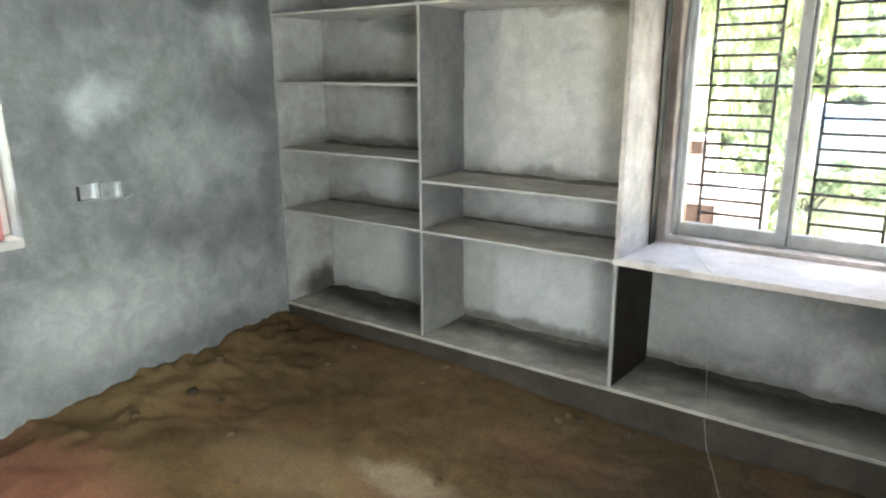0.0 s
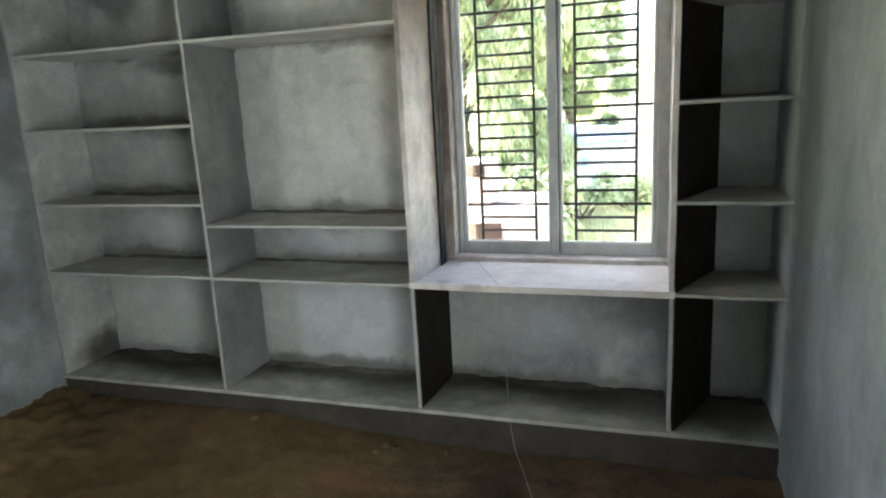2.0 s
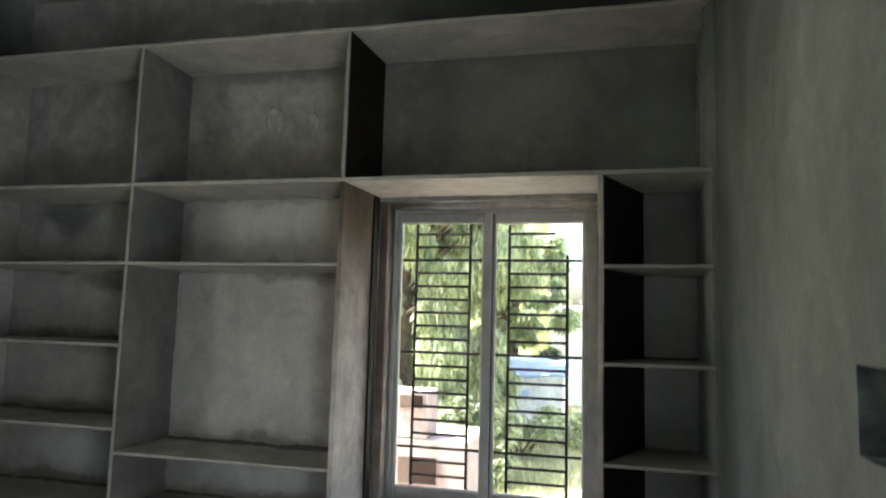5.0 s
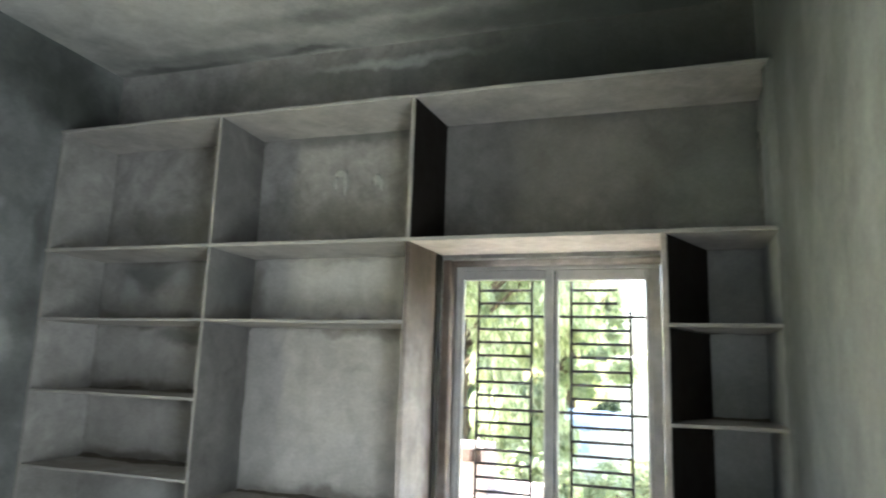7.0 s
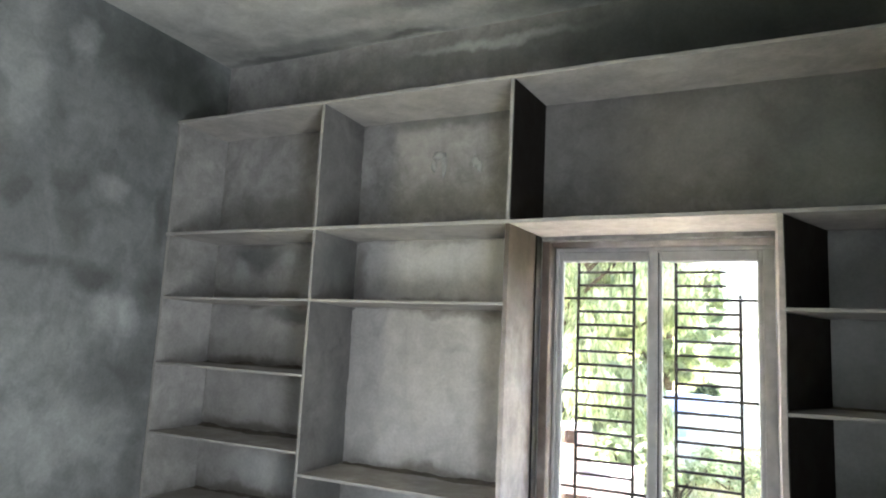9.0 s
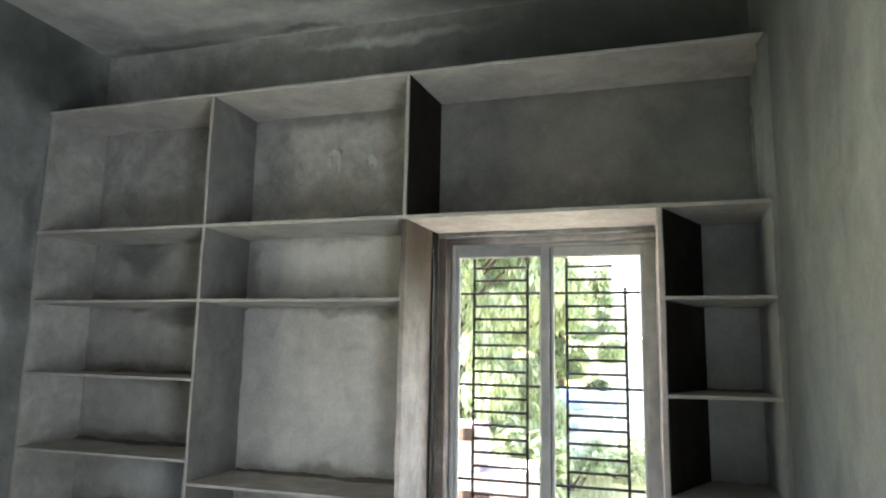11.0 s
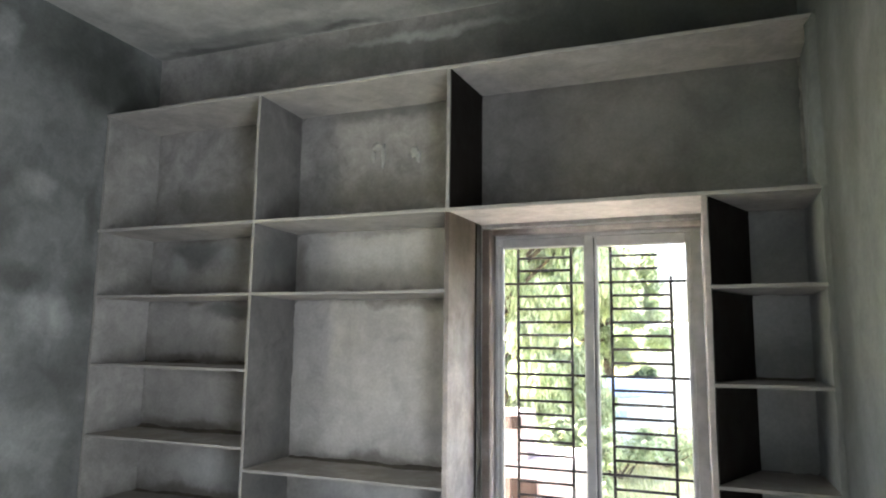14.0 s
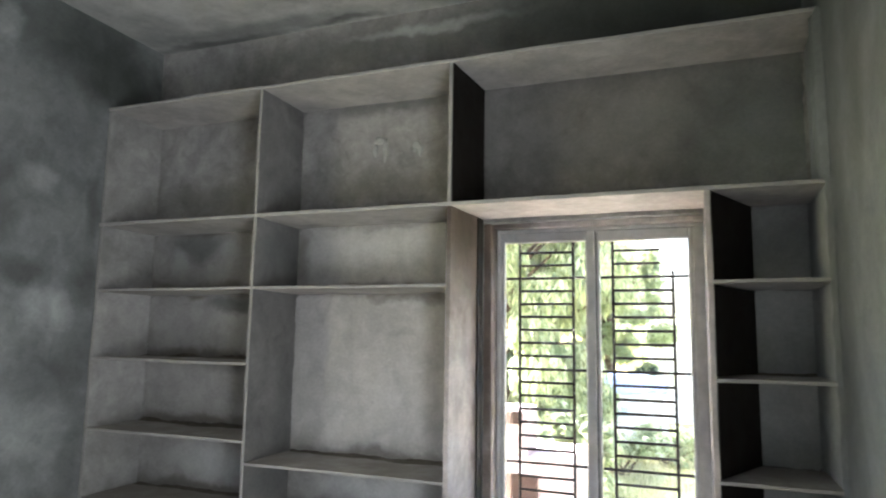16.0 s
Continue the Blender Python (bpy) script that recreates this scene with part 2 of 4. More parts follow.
M_NORTH = plaster("cement_plaster_north", (0.213, 0.206, 0.204), (0.395, 0.382, 0.378), (
    ((-1.45, 0.36, 1.45), (0.75, 0.3, 0.75), (0.37, 0.358, 0.353), 0.6), ((-1.58, 0.36, 2.05), (0.32, 0.3, 0.12), DAMP_AND_SHADE, 0.8), ((-1.34, 0.36, 1.73), (0.25, 0.3, 0.06), DAMP_AND_SHADE, 0.8),
    ((-1.73, 0.36, 1.97), (0.07, 0.3, 0.08), PALE, 0.5), ((-1.38, 0.36, 2.02), (0.09, 0.3, 0.06), PALE, 0.4),
    
    ((-0.45, 0.36, 2.73), (0.42, 0.3, 0.06), DAMP_AND_SHADE, 0.7),
    ((0.79, 0.36, 2.55), (0.2, 0.3, 0.11), (0.42, 0.42, 0.41), 0.8),
    # upper bays and the right end: their dimness painted into the plaster
    ((1.25, 0.36, 2.45), (0.6, 0.3, 0.45), (0.085, 0.095, 0.09), 0.9), ((0.9, 0.36, 3.0), (0.9, 0.3, 0.3), DAMP_AND_SHADE, 0.8), ((0.45, 0.36, 2.5), (0.75, 0.3, 0.4), (0.125, 0.12, 0.11), 0.7), ((-0.45, 0.36, 2.3), (0.5, 0.3, 0.12), (0.17, 0.158, 0.14), 0.5), ((-1.45, 0.36, 2.3), (0.5, 0.3, 0.14), (0.17, 0.158, 0.14), 0.5),
    ((-1.45, 0.36, 0.5), (0.75, 0.3, 0.36), (0.50, 0.505, 0.495), 0.9), ((-0.45, 0.36, 0.5), (0.75, 0.3, 0.36), (0.50, 0.505, 0.495), 0.9),
    ((0.38, 0.36, 0.5), (0.4, 0.3, 0.2), PALE, 0.6), ((1.25, 0.36, 1.2), (0.4, 0.3, 1.5), (0.47, 0.49, 0.485), 0.75), ((0.85, 0.36, 0.58), (0.2, 0.3, 0.12), DAMP_AND_SHADE, 0.45),
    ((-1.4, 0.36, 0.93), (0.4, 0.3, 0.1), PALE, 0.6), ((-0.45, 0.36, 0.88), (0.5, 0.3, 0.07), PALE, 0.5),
    ((-1.35, 0.36, 2.16), (0.45, 0.3, 0.07), DAMP_AND_SHADE, 0.55), ((-0.3, 0.36, 2.17), (0.4, 0.3, 0.06), DAMP_AND_SHADE, 0.5),
    ((0.5, 0.36, 2.17), (0.55, 0.3, 0.07), DAMP_AND_SHADE, 0.6), ((-0.85, 0.36, 1.95), (0.06, 0.3, 0.2), DAMP_AND_SHADE, 0.5), ((-1.3, 0.36, 1.42), (0.3, 0.3, 0.05), DAMP_AND_SHADE, 0.4),
    # includes the dim wall above the top slab, darkest to the right, as colour
    ((-0.2, 0.36, 3.05), (1.8, 0.3, 0.16), DAMP_AND_SHADE, 0.6), ((-0.3, 0.36, 0.25), (1.9, 0.3, 0.055), (0.115, 0.105, 0.09), 0.8), ((0.55, 0.36, 0.72), (0.5, 0.3, 0.05), DAMP_AND_SHADE, 0.55), ((0.9, 0.36, 0.62), (0.12, 0.3, 0.14), DAMP_AND_SHADE, 0.5), ((-0.2, 0.36, 3.11), (0.55, 0.3, 0.035), PALE, 0.75), ((0.9, 0.36, 3.1), (1.2, 0.3, 0.4), (0.07, 0.078, 0.074), 0.9)) + GRIME_SHADE_BANDS, scale=1.7, mottle=0.6)
M_NICHE = plaster("pale_niche_plaster", (0.40, 0.39, 0.386), (0.53, 0.517, 0.512), (
    ((-0.45, 0.36, 2.0), (0.5, 0.3, 0.1), (0.58, 0.585, 0.595), 0.6), ((-0.45, 0.36, 2.125), (0.6, 0.3, 0.03), GRIME_AND_SHADE, 0.35), ((-0.93, 0.36, 1.98), (0.07, 0.3, 0.2), GRIME_AND_SHADE, 0.6),
    ((-0.45, 0.36, 1.80), (0.6, 0.3, 0.035), GRIME_AND_SHADE, 0.6), ((-0.3, 0.36, 1.775), (0.5, 0.3, 0.035), GRIME_AND_SHADE, 0.5), ((-0.45, 0.36, 1.02), (0.6, 0.3, 0.04), GRIME_AND_SHADE, 0.65),
    ((-0.35, 0.36, 1.6), (0.12, 0.3, 0.03), DAMP_AND_SHADE, 0.2), ((-0.2, 0.36, 1.2), (0.1, 0.3, 0.1), DAMP_AND_SHADE, 0.15)), scale=1.9, mottle=0.6)
M_BACKING = plaster("damp_cement_backing", (0.20, 0.197, 0.193), (0.32, 0.312, 0.305), scale=3.0, bump=0.6)
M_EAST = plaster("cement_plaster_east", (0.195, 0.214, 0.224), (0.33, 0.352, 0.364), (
    # dim shelf corner, top and foot, and one brighter stretch, painted as colour
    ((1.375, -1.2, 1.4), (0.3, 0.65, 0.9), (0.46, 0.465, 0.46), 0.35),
    ((1.375, -0.15, 1.5), (0.3, 0.20, 2.0), DAMP_AND_SHADE, 0.65), ((1.375, -0.3, 1.6), (0.3, 0.6, 1.8), (0.15, 0.165, 0.17), 0.5),
    ((1.375, -0.45, 2.4), (0.3, 0.14, 0.5), DAMP_AND_SHADE, 0.75), ((1.375, -1.3, 1.8), (0.3, 0.1, 0.35), DAMP_AND_SHADE, 0.2),
    ((1.375, -0.1, 2.95), (0.3, 0.8, 0.6), (0.085, 0.095, 0.09), 0.9), ((1.375, -0.75, 2.45), (0.3, 0.35, 0.5), DAMP_AND_SHADE, 0.5), ((1.375, -0.9, 1.5), (0.3, 0.12, 0.3), PALE, 0.35), ((1.375, -0.6, 1.1), (0.3, 0.15, 0.3), DAMP_AND_SHADE, 0.3), ((1.375, -0.3, 0.25), (0.3, 1.0, 0.6), DAMP_AND_SHADE, 0.65)), stretch=(1.1, 1.1, 0.8), scale=0.95, mottle=0.6, bump=0.2)
M_SOUTH = plaster("cement_plaster_south", (0.22, 0.23, 0.225), (0.40, 0.41, 0.40))
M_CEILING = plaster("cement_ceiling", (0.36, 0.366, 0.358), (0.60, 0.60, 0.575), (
    ((-0.3, 0.02, 3.2), (0.9, 0.09, 0.3), DAMP_AND_SHADE, 0.45), ((0.6, 0.25, 3.2), (1.2, 0.16, 0.3), DAMP_AND_SHADE, 0.75),
    # dimness of the north-east corner painted in, next to dark marks along the junction
    ((1.2, 0.1, 3.2), (1.4, 0.95, 0.3), (0.085, 0.095, 0.09), 0.97), ((-0.7, 0.3, 3.2), (0.3, 0.05, 0.3), DAMP_AND_SHADE, 0.8), ((-1.5, 0.33, 3.2), (0.6, 0.06, 0.3), DAMP_AND_SHADE, 0.8), ((-1.2, 0.24, 3.2), (0.8, 0.09, 0.3), DAMP_AND_SHADE, 0.5)), scale=0.8, mottle=0.6)
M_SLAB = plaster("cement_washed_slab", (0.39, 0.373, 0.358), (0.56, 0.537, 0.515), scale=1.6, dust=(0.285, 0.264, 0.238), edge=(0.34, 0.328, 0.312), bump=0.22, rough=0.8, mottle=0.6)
# dark base offsets the strong door lamp on the upright sides
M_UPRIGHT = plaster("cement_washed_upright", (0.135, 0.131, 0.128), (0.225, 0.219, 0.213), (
    ((-0.96, 0.2, 1.98), (0.3, 0.25, 0.14), DAMP_AND_SHADE, 0.7), ((-0.96, 0.2, 0.9), (0.3, 0.25, 0.1), DAMP_AND_SHADE, 0.6), ((-0.96, 0.3, 1.2), (0.3, 0.12, 0.3), DAMP_AND_SHADE, 0.4)), scale=1.4, edge=(0.325, 0.315, 0.302), bump=0.2, rough=0.8, mottle=0.6)
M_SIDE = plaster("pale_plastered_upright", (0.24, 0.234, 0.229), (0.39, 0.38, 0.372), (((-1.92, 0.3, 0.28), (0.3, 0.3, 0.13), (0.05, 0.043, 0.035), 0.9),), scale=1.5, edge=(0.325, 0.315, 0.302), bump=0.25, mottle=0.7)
M_LEDGE = plaster("lime_washed_ledge", (0.50, 0.445, 0.415), (0.61, 0.555, 0.525), (((0.12, 0.02, 0.78), (0.05, 0.05, 0.1), (0.3, 0.26, 0.23), 0.6), ((0.25, 0.0, 0.78), (0.07, 0.03, 0.1), (0.3, 0.26, 0.23), 0.6)), scale=2.2, bump=0.25, mottle=0.35)
M_FILLER = plaster("pale_filler", (0.33, 0.33, 0.325), (0.42, 0.42, 0.41), scale=3.0, mottle=0.5)
M_LINER = plaster("pale_side_plaster", (0.25, 0.265, 0.27), (0.35, 0.367, 0.37), scale=1.5, bump=0.3, mottle=0.6)
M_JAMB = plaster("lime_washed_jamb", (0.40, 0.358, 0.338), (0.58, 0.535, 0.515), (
    # shade at the top and back of the jamb painted in, with brown staining
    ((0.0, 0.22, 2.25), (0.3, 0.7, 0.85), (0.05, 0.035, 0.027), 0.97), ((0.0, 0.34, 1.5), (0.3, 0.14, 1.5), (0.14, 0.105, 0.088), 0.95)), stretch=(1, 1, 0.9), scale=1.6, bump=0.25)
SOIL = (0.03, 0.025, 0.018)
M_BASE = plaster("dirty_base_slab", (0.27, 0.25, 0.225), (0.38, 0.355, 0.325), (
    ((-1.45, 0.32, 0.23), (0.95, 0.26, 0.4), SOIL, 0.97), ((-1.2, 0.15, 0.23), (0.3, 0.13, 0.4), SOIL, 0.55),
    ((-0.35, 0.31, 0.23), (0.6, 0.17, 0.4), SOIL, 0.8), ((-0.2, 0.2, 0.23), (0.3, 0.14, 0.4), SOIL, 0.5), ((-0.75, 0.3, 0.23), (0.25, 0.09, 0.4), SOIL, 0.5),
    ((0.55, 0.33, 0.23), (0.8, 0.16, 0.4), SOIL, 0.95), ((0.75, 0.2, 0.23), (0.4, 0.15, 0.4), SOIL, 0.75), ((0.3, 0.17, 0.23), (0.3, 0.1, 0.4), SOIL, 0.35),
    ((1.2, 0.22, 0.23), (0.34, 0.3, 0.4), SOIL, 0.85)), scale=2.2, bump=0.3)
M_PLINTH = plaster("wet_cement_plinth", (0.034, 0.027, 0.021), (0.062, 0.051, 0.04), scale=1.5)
M_MORTAR = plaster("mortar_droppings", (0.085, 0.074, 0.06), (0.17, 0.15, 0.125), scale=4, bump=0.6)
M_SOILED = plaster("dark_soil_droppings", (0.035, 0.03, 0.024), (0.085, 0.074, 0.06), scale=4, bump=0.6)
M_RENDER = plaster("painted_masonry", (0.29, 0.225, 0.205), (0.38, 0.31, 0.29), scale=1.0, bump=0.2)
M_YELLOW = plaster("yellow_limewash", (0.62, 0.52, 0.22), (0.74, 0.64, 0.32), scale=0.4, bump=0.15)
M_WHITE = plaster("whitewash", (0.70, 0.70, 0.69), (0.82, 0.82, 0.81), scale=0.5, bump=0.15)


def stone():
    s = Shader("black_limestone")
    n = s.noise(9, 6, 0.6, 0.4)
    f = s.noise(120, 2)
    return s.done(s.ramp(n, (0.3, (0.009, 0.0075, 0.006)), (0.7, (0.021, 0.017, 0.014))), s.span(n, 0.3, 0.7, 0.6, 0.8), s.math("ADD", n, s.math("MULTIPLY", f, 0.2)), 0.15, 0.006, 0.0, 0.15)


def earth():
    s = Shader("sand_and_earth")
    big = s.noise(1.1, 6, 0.6, 0.5)
    mid = s.noise(7, 6, 0.65, 0.3)
    fine = s.noise(90, 4, 0.7)
    c = s.ramp(s.math("ADD", s.math("MULTIPLY", big, 0.55), s.math("MULTIPLY", mid, 0.45)),
               (0.32, (0.066, 0.042, 0.019)), (0.46, (0.092, 0.060, 0.028)), (0.58, (0.122, 0.082, 0.040)), (0.72, (0.175, 0.124, 0.068)))
    w = s.wander(0.25, 4)
    c = s.blob(c, (-1.55, -1.62, 0.03), (0.65, 0.36, 1), (0.23, 0.095, 0.066), 0.7, w)
    c = s.blob(c, (-0.9, -0.95, 0.03), (0.55, 0.22, 1), (0.20, 0.145, 0.085), 0.45, w)
    c = s.blob(c, (-1.2, -0.12, 0.1), (0.9, 0.3, 1), (0.07, 0.044, 0.024), 0.75, w)
    c = s.blob(c, (-1.8, -0.9, 0.1), (0.3, 0.7, 1), (0.20, 0.138, 0.068), 0.65, w)
    c = s.blob(c, (-0.45, -0.8, 0.03), (0.3, 0.1, 1), (0.34, 0.28, 0.20), 0.5, w)
    # dimmer floor by the plinth on this side, put into the sand's colour
    c = s.blob(c, (0.75, -0.3, 0.05), (1.25, 0.5, 1), (0.045, 0.034, 0.023), 0.92, w)
    c = s.blob(c, (-0.1, -0.35, 0.05), (0.35, 0.16, 1), (0.11, 0.06, 0.035), 0.6, w)
    lumps = s.span(s.noise(3.1, 5, 0.7, 1.1), 0.46, 0.66, 0.0, 0.22)
    c = s.mix(lumps, c, (0.17, 0.118, 0.062))
    rust = s.span(s.noise(2.2, 4, 0.6, 0.8, s.stretched((1.0, 1.4, 1.0))), 0.55, 0.66, 0.0, 0.22)
    c = s.mix(rust, c, (0.15, 0.075, 0.042))
    g = s.span(fine, 0.3, 0.7, 0.8, 1.15)
    k = s.put("ShaderNodeCombineColor", Red=g, Green=g, Blue=g)
    c = s.mix(1.0, c, k.outputs[0], "MULTIPLY")
    return s.done(c, 0.95, s.math("ADD", s.math("MULTIPLY", mid, 0.8), s.math("MULTIPLY", fine, 0.35)), 0.45, 0.02, 0, 0.1)


def plain(name, a, b, scale=20, rough=0.5, metal=0.0, bump=0.1, specular=0.4):
    s = Shader(name)
    n = s.noise(scale, 4, 0.6)
    return s.done(s.ramp(n, (0.35, a), (0.68, b)), s.span(n, 0.3, 0.7, rough * 0.85, min(1, rough * 1.15)), n, bump, 0.004, metal, specular)


def leafy(name, a, b, c):
    s = Shader(name)
    r = s.t.nodes.new("ShaderNodeNewGeometry").outputs["Random Per Island"]
    m = s.done(s.ramp(r, (0.0, a), (0.55, b), (1.0, c)), 0.5, None, specular=0.4)
    s.set(s.b, "Transmission Weight", 0.0)
    t = s.t.nodes.new("ShaderNodeBsdfTranslucent")
    s.t.links.new(s.ramp(r, (0.0, [min(0.9, x * 1.9) for x in a]), (1.0, [min(0.9, x * 1.9) for x in c])), t.inputs[0])
    x = s.t.nodes.new("ShaderNodeMixShader")
    x.inputs[0].default_value = 0.45
    s.t.links.new(s.b.outputs[0], x.inputs[1])
    s.t.links.new(t.outputs[0], x.inputs[2])
    s.t.links.new(x.outputs[0], s.t.nodes["Material Output"].inputs[0])
    return m


def glass():
    s = Shader("dusty_glass")
    s.set(s.b, "Base Color", (0.97, 0.98, 0.98, 1))
    s.set(s.b, "Roughness", 0.02)
    s.set(s.b, "Transmission Weight", 1.0)
    s.set(s.b, "IOR", 1.1)
    dust = s.t.nodes.new("ShaderNodeBsdfTranslucent")
    dust.inputs[0].default_value = (0.8, 0.8, 0.76, 1)
    film = s.t.nodes.new("ShaderNodeMixShader")
    s.t.links.new(s.span(s.noise(6, 5, 0.65), 0.35, 0.7, 0.0, 0.010), film.inputs[0])
    s.t.links.new(s.b.outputs[0], film.inputs[1])
    s.t.links.new(dust.outputs[0], film.inputs[2])
    s.t.links.new(film.outputs[0], s.t.nodes["Material Output"].inputs[0])
    return s.m


def lawn():
    s = Shader("grassy_ground")
    n = s.noise(0.9, 6, 0.65)
    f = s.noise(25, 5, 0.7)
    c = s.ramp(s.math("ADD", s.math("MULTIPLY", n, 0.6), s.math("MULTIPLY", f, 0.4)),
               (0.35, (0.19, 0.20, 0.08)), (0.5, (0.30, 0.29, 0.14)), (0.64, (0.46, 0.41, 0.29)))
    c = s.blob(c, (0.3, 2.0, GROUND), (4.5, 3.4, 3), (0.42, 0.36, 0.31), 0.9, s.wander(0.8, 1.2))
    return s.done(c, 0.95, f, 0.6, 0.03, 0, 0.1)


GROUND = -0.3
M_STONE, M_EARTH, M_GLASS, M_LAWN = stone(), earth(), glass(), lawn()
M_FRAME = plain("grey_powder_coated_aluminium", (0.36, 0.36, 0.365), (0.48, 0.48, 0.485), 14, 0.38, 0.0)
M_WOOD = plain("dark_stained_wood", (0.022, 0.015, 0.011), (0.05, 0.033, 0.024), 25, 0.6)
M_BAR = plain("brown_painted_iron", (0.012, 0.008, 0.005), (0.024, 0.016, 0.011), 40, 0.75, 0.0, 0.1, 0.15)
M_STEEL = plain("galvanised_steel", (0.42, 0.44, 0.45), (0.62, 0.64, 0.65), 30, 0.42, 0.75)
M_BOXIN = plain("cement_smeared_steel", (0.09, 0.115, 0.13), (0.32, 0.37, 0.39), 16, 0.8, 0.0, 0.5)
M_BLACK = plain("black_plastic", (0.012, 0.012, 0.012), (0.03, 0.03, 0.03), 30, 0.5)
M_WHITEP = plain("white_plastic", (0.68, 0.68, 0.66), (0.78, 0.78, 0.76), 30, 0.45)
M_PINK = plain("pinkish_fired_clay", (0.42, 0.16, 0.15), (0.55, 0.24, 0.22), 18, 0.85, 0.0, 0.4)
M_STRING = plain("off_white_cotton", (0.27, 0.26, 0.23), (0.40, 0.385, 0.35), 60, 0.9)
M_CLOD = plain("dry_clod", (0.075, 0.052, 0.03), (0.13, 0.092, 0.054), 22, 0.95, 0.0, 0.6, 0.1)
M_DARKCLOD = plain("dark_clod", (0.035, 0.028, 0.02), (0.08, 0.06, 0.045), 22, 0.95, 0.0, 0.6, 0.1)
M_HOLE = plain("brown_shutter", (0.016, 0.009, 0.006), (0.028, 0.016, 0.011), 15, 0.85, 0.0, 0.1, 0.15)
M_FADED = plain("faded_brown_paint", (0.09, 0.065, 0.05), (0.14, 0.10, 0.08), 15, 0.85, 0.0, 0.1, 0.15)
M_TARP = plain("blue_tarpaulin", (0.26, 0.35, 0.52), (0.42, 0.51, 0.65), 3, 0.45, 0.0, 0.4)
M_BARK = plain("bark", (0.07, 0.05, 0.035), (0.16, 0.125, 0.09), 12, 0.95, 0.0, 0.8, 0.1)
M_LEAF = leafy("mango_leaves", (0.15, 0.18, 0.09), (0.27, 0.305, 0.165), (0.42, 0.45, 0.30))
M_LEAF_FAR = leafy("far_leaves", (0.12, 0.15, 0.075), (0.20, 0.24, 0.125), (0.30, 0.345, 0.20))
# near-black leaves: the shade on one shrub is put into their colour
M_LEAF_SHADED = leafy("shaded_leaves", (0.012, 0.022, 0.009), (0.02, 0.035, 0.014), (0.04, 0.06, 0.025))
M_GRASS = leafy("grass_blades", (0.20, 0.21, 0.09), (0.32, 0.31, 0.15), (0.48, 0.44, 0.27))

# ---- builders ----


def part(name, bm, material, parent=None, label=""):
    """Links a bmesh as one mesh object, under a thing if one is given."""
    mesh = bpy.data.meshes.new(name)
    bm.to_mesh(mesh)
    bm.free()
    mesh.materials.append(material)
    ob = new(name, mesh)
    ob.parent = parent
    return tagged(ob, label)


def smooth(ob):
    ob.data.polygons.foreach_set("use_smooth", [True] * len(ob.data.polygons))
    return ob


def box_into(bm, x0, x1, y0, y1, z0, z1):
    made = bmesh.ops.create_cube(bm, size=1)["verts"]
    for v in made:
        v.co = ((x0 + x1) / 2 + v.co.x * (x1 - x0), (y0 + y1) / 2 + v.co.y * (y1 - y0), (z0 + z1) / 2 + v.co.z * (z1 - z0))
    return made


def box(x0, x1, y0, y1, z0, z1, bevel=0.0):
    bm = bmesh.new()
    box_into(bm, x0, x1, y0, y1, z0, z1)
    if bevel:
        bmesh.ops.bevel(bm, geom=bm.edges[:], offset=bevel, segments=2, affect="EDGES", profile=0.6)
    return bm


def slab(x0, x1, y0, y1, z0, z1, wobble=0.003, step=0.06, bevel=0.003):
    """A hand-laid slab: rounded arrises and edges that run slightly out of true."""
    bm = box(x0, x1, y0, y1, z0, z1, bevel)
    for axis, (a, b) in enumerate(((x0, x1), (y0, y1), (z0, z1))):
        if b - a < 0.12:
            continue
        for i in range(1, int((b - a) / step)):
            co, no = Vector((0, 0, 0)), Vector((0, 0, 0))
            co[axis], no[axis] = a + i * (b - a) / int((b - a) / step), 1
            bmesh.ops.bisect_plane(bm, geom=bm.verts[:] + bm.edges[:] + bm.faces[:], plane_co=co, plane_no=no)
    for v in bm.verts:
        n = noise.noise_vector(v.co * 3.1) * wobble + noise.noise_vector(v.co * 17.0) * wobble * 0.35
        v.co += n
    return bm


def tube(points, radius, sides=6):
    """A round bar along a line of points."""
    bm = bmesh.new()
    rings = []
    for i, p in enumerate(points):
        p = Vector(p)
        d = (Vector(points[min(i + 1, len(points) - 1)]) - Vector(points[max(i - 1, 0)])).normalized()
        side = d.cross(Vector((0, 1, 0)) if abs(d.y) < 0.9 else Vector((1, 0, 0))).normalized()
        up = d.cross(side)
        r = radius[i] if isinstance(radius, (list, tuple)) else radius
        rings.append([bm.verts.new(p + r * (math.cos(a) * side + math.sin(a) * up)) for a in (2 * math.pi * k / sides for k in range(sides))])
    for a, b in zip(rings, rings[1:]):
        for k in range(sides):
            bm.faces.new((a[k], a[(k + 1) % sides], b[(k + 1) % sides], b[k]))
    bm.faces.new(rings[0][::-1])
    bm.faces.new(rings[-1])
    return bm


def lump(x, y, z, rx, ry, rz, seed, rough=0.35):
    """An uneven clod or stone."""
    bm = bmesh.new()
    bmesh.ops.create_icosphere(bm, subdivisions=2, radius=1)
    for v in bm.verts:
        k = 1 + rough * noise.noise(v.co * 1.6 + Vector((seed * 7.3, 0, seed)))
        v.co = (v.co.x * rx * k, v.co.y * ry * k, v.co.z * rz * k)
        v.co += Vector((x, y, z))
    return bm


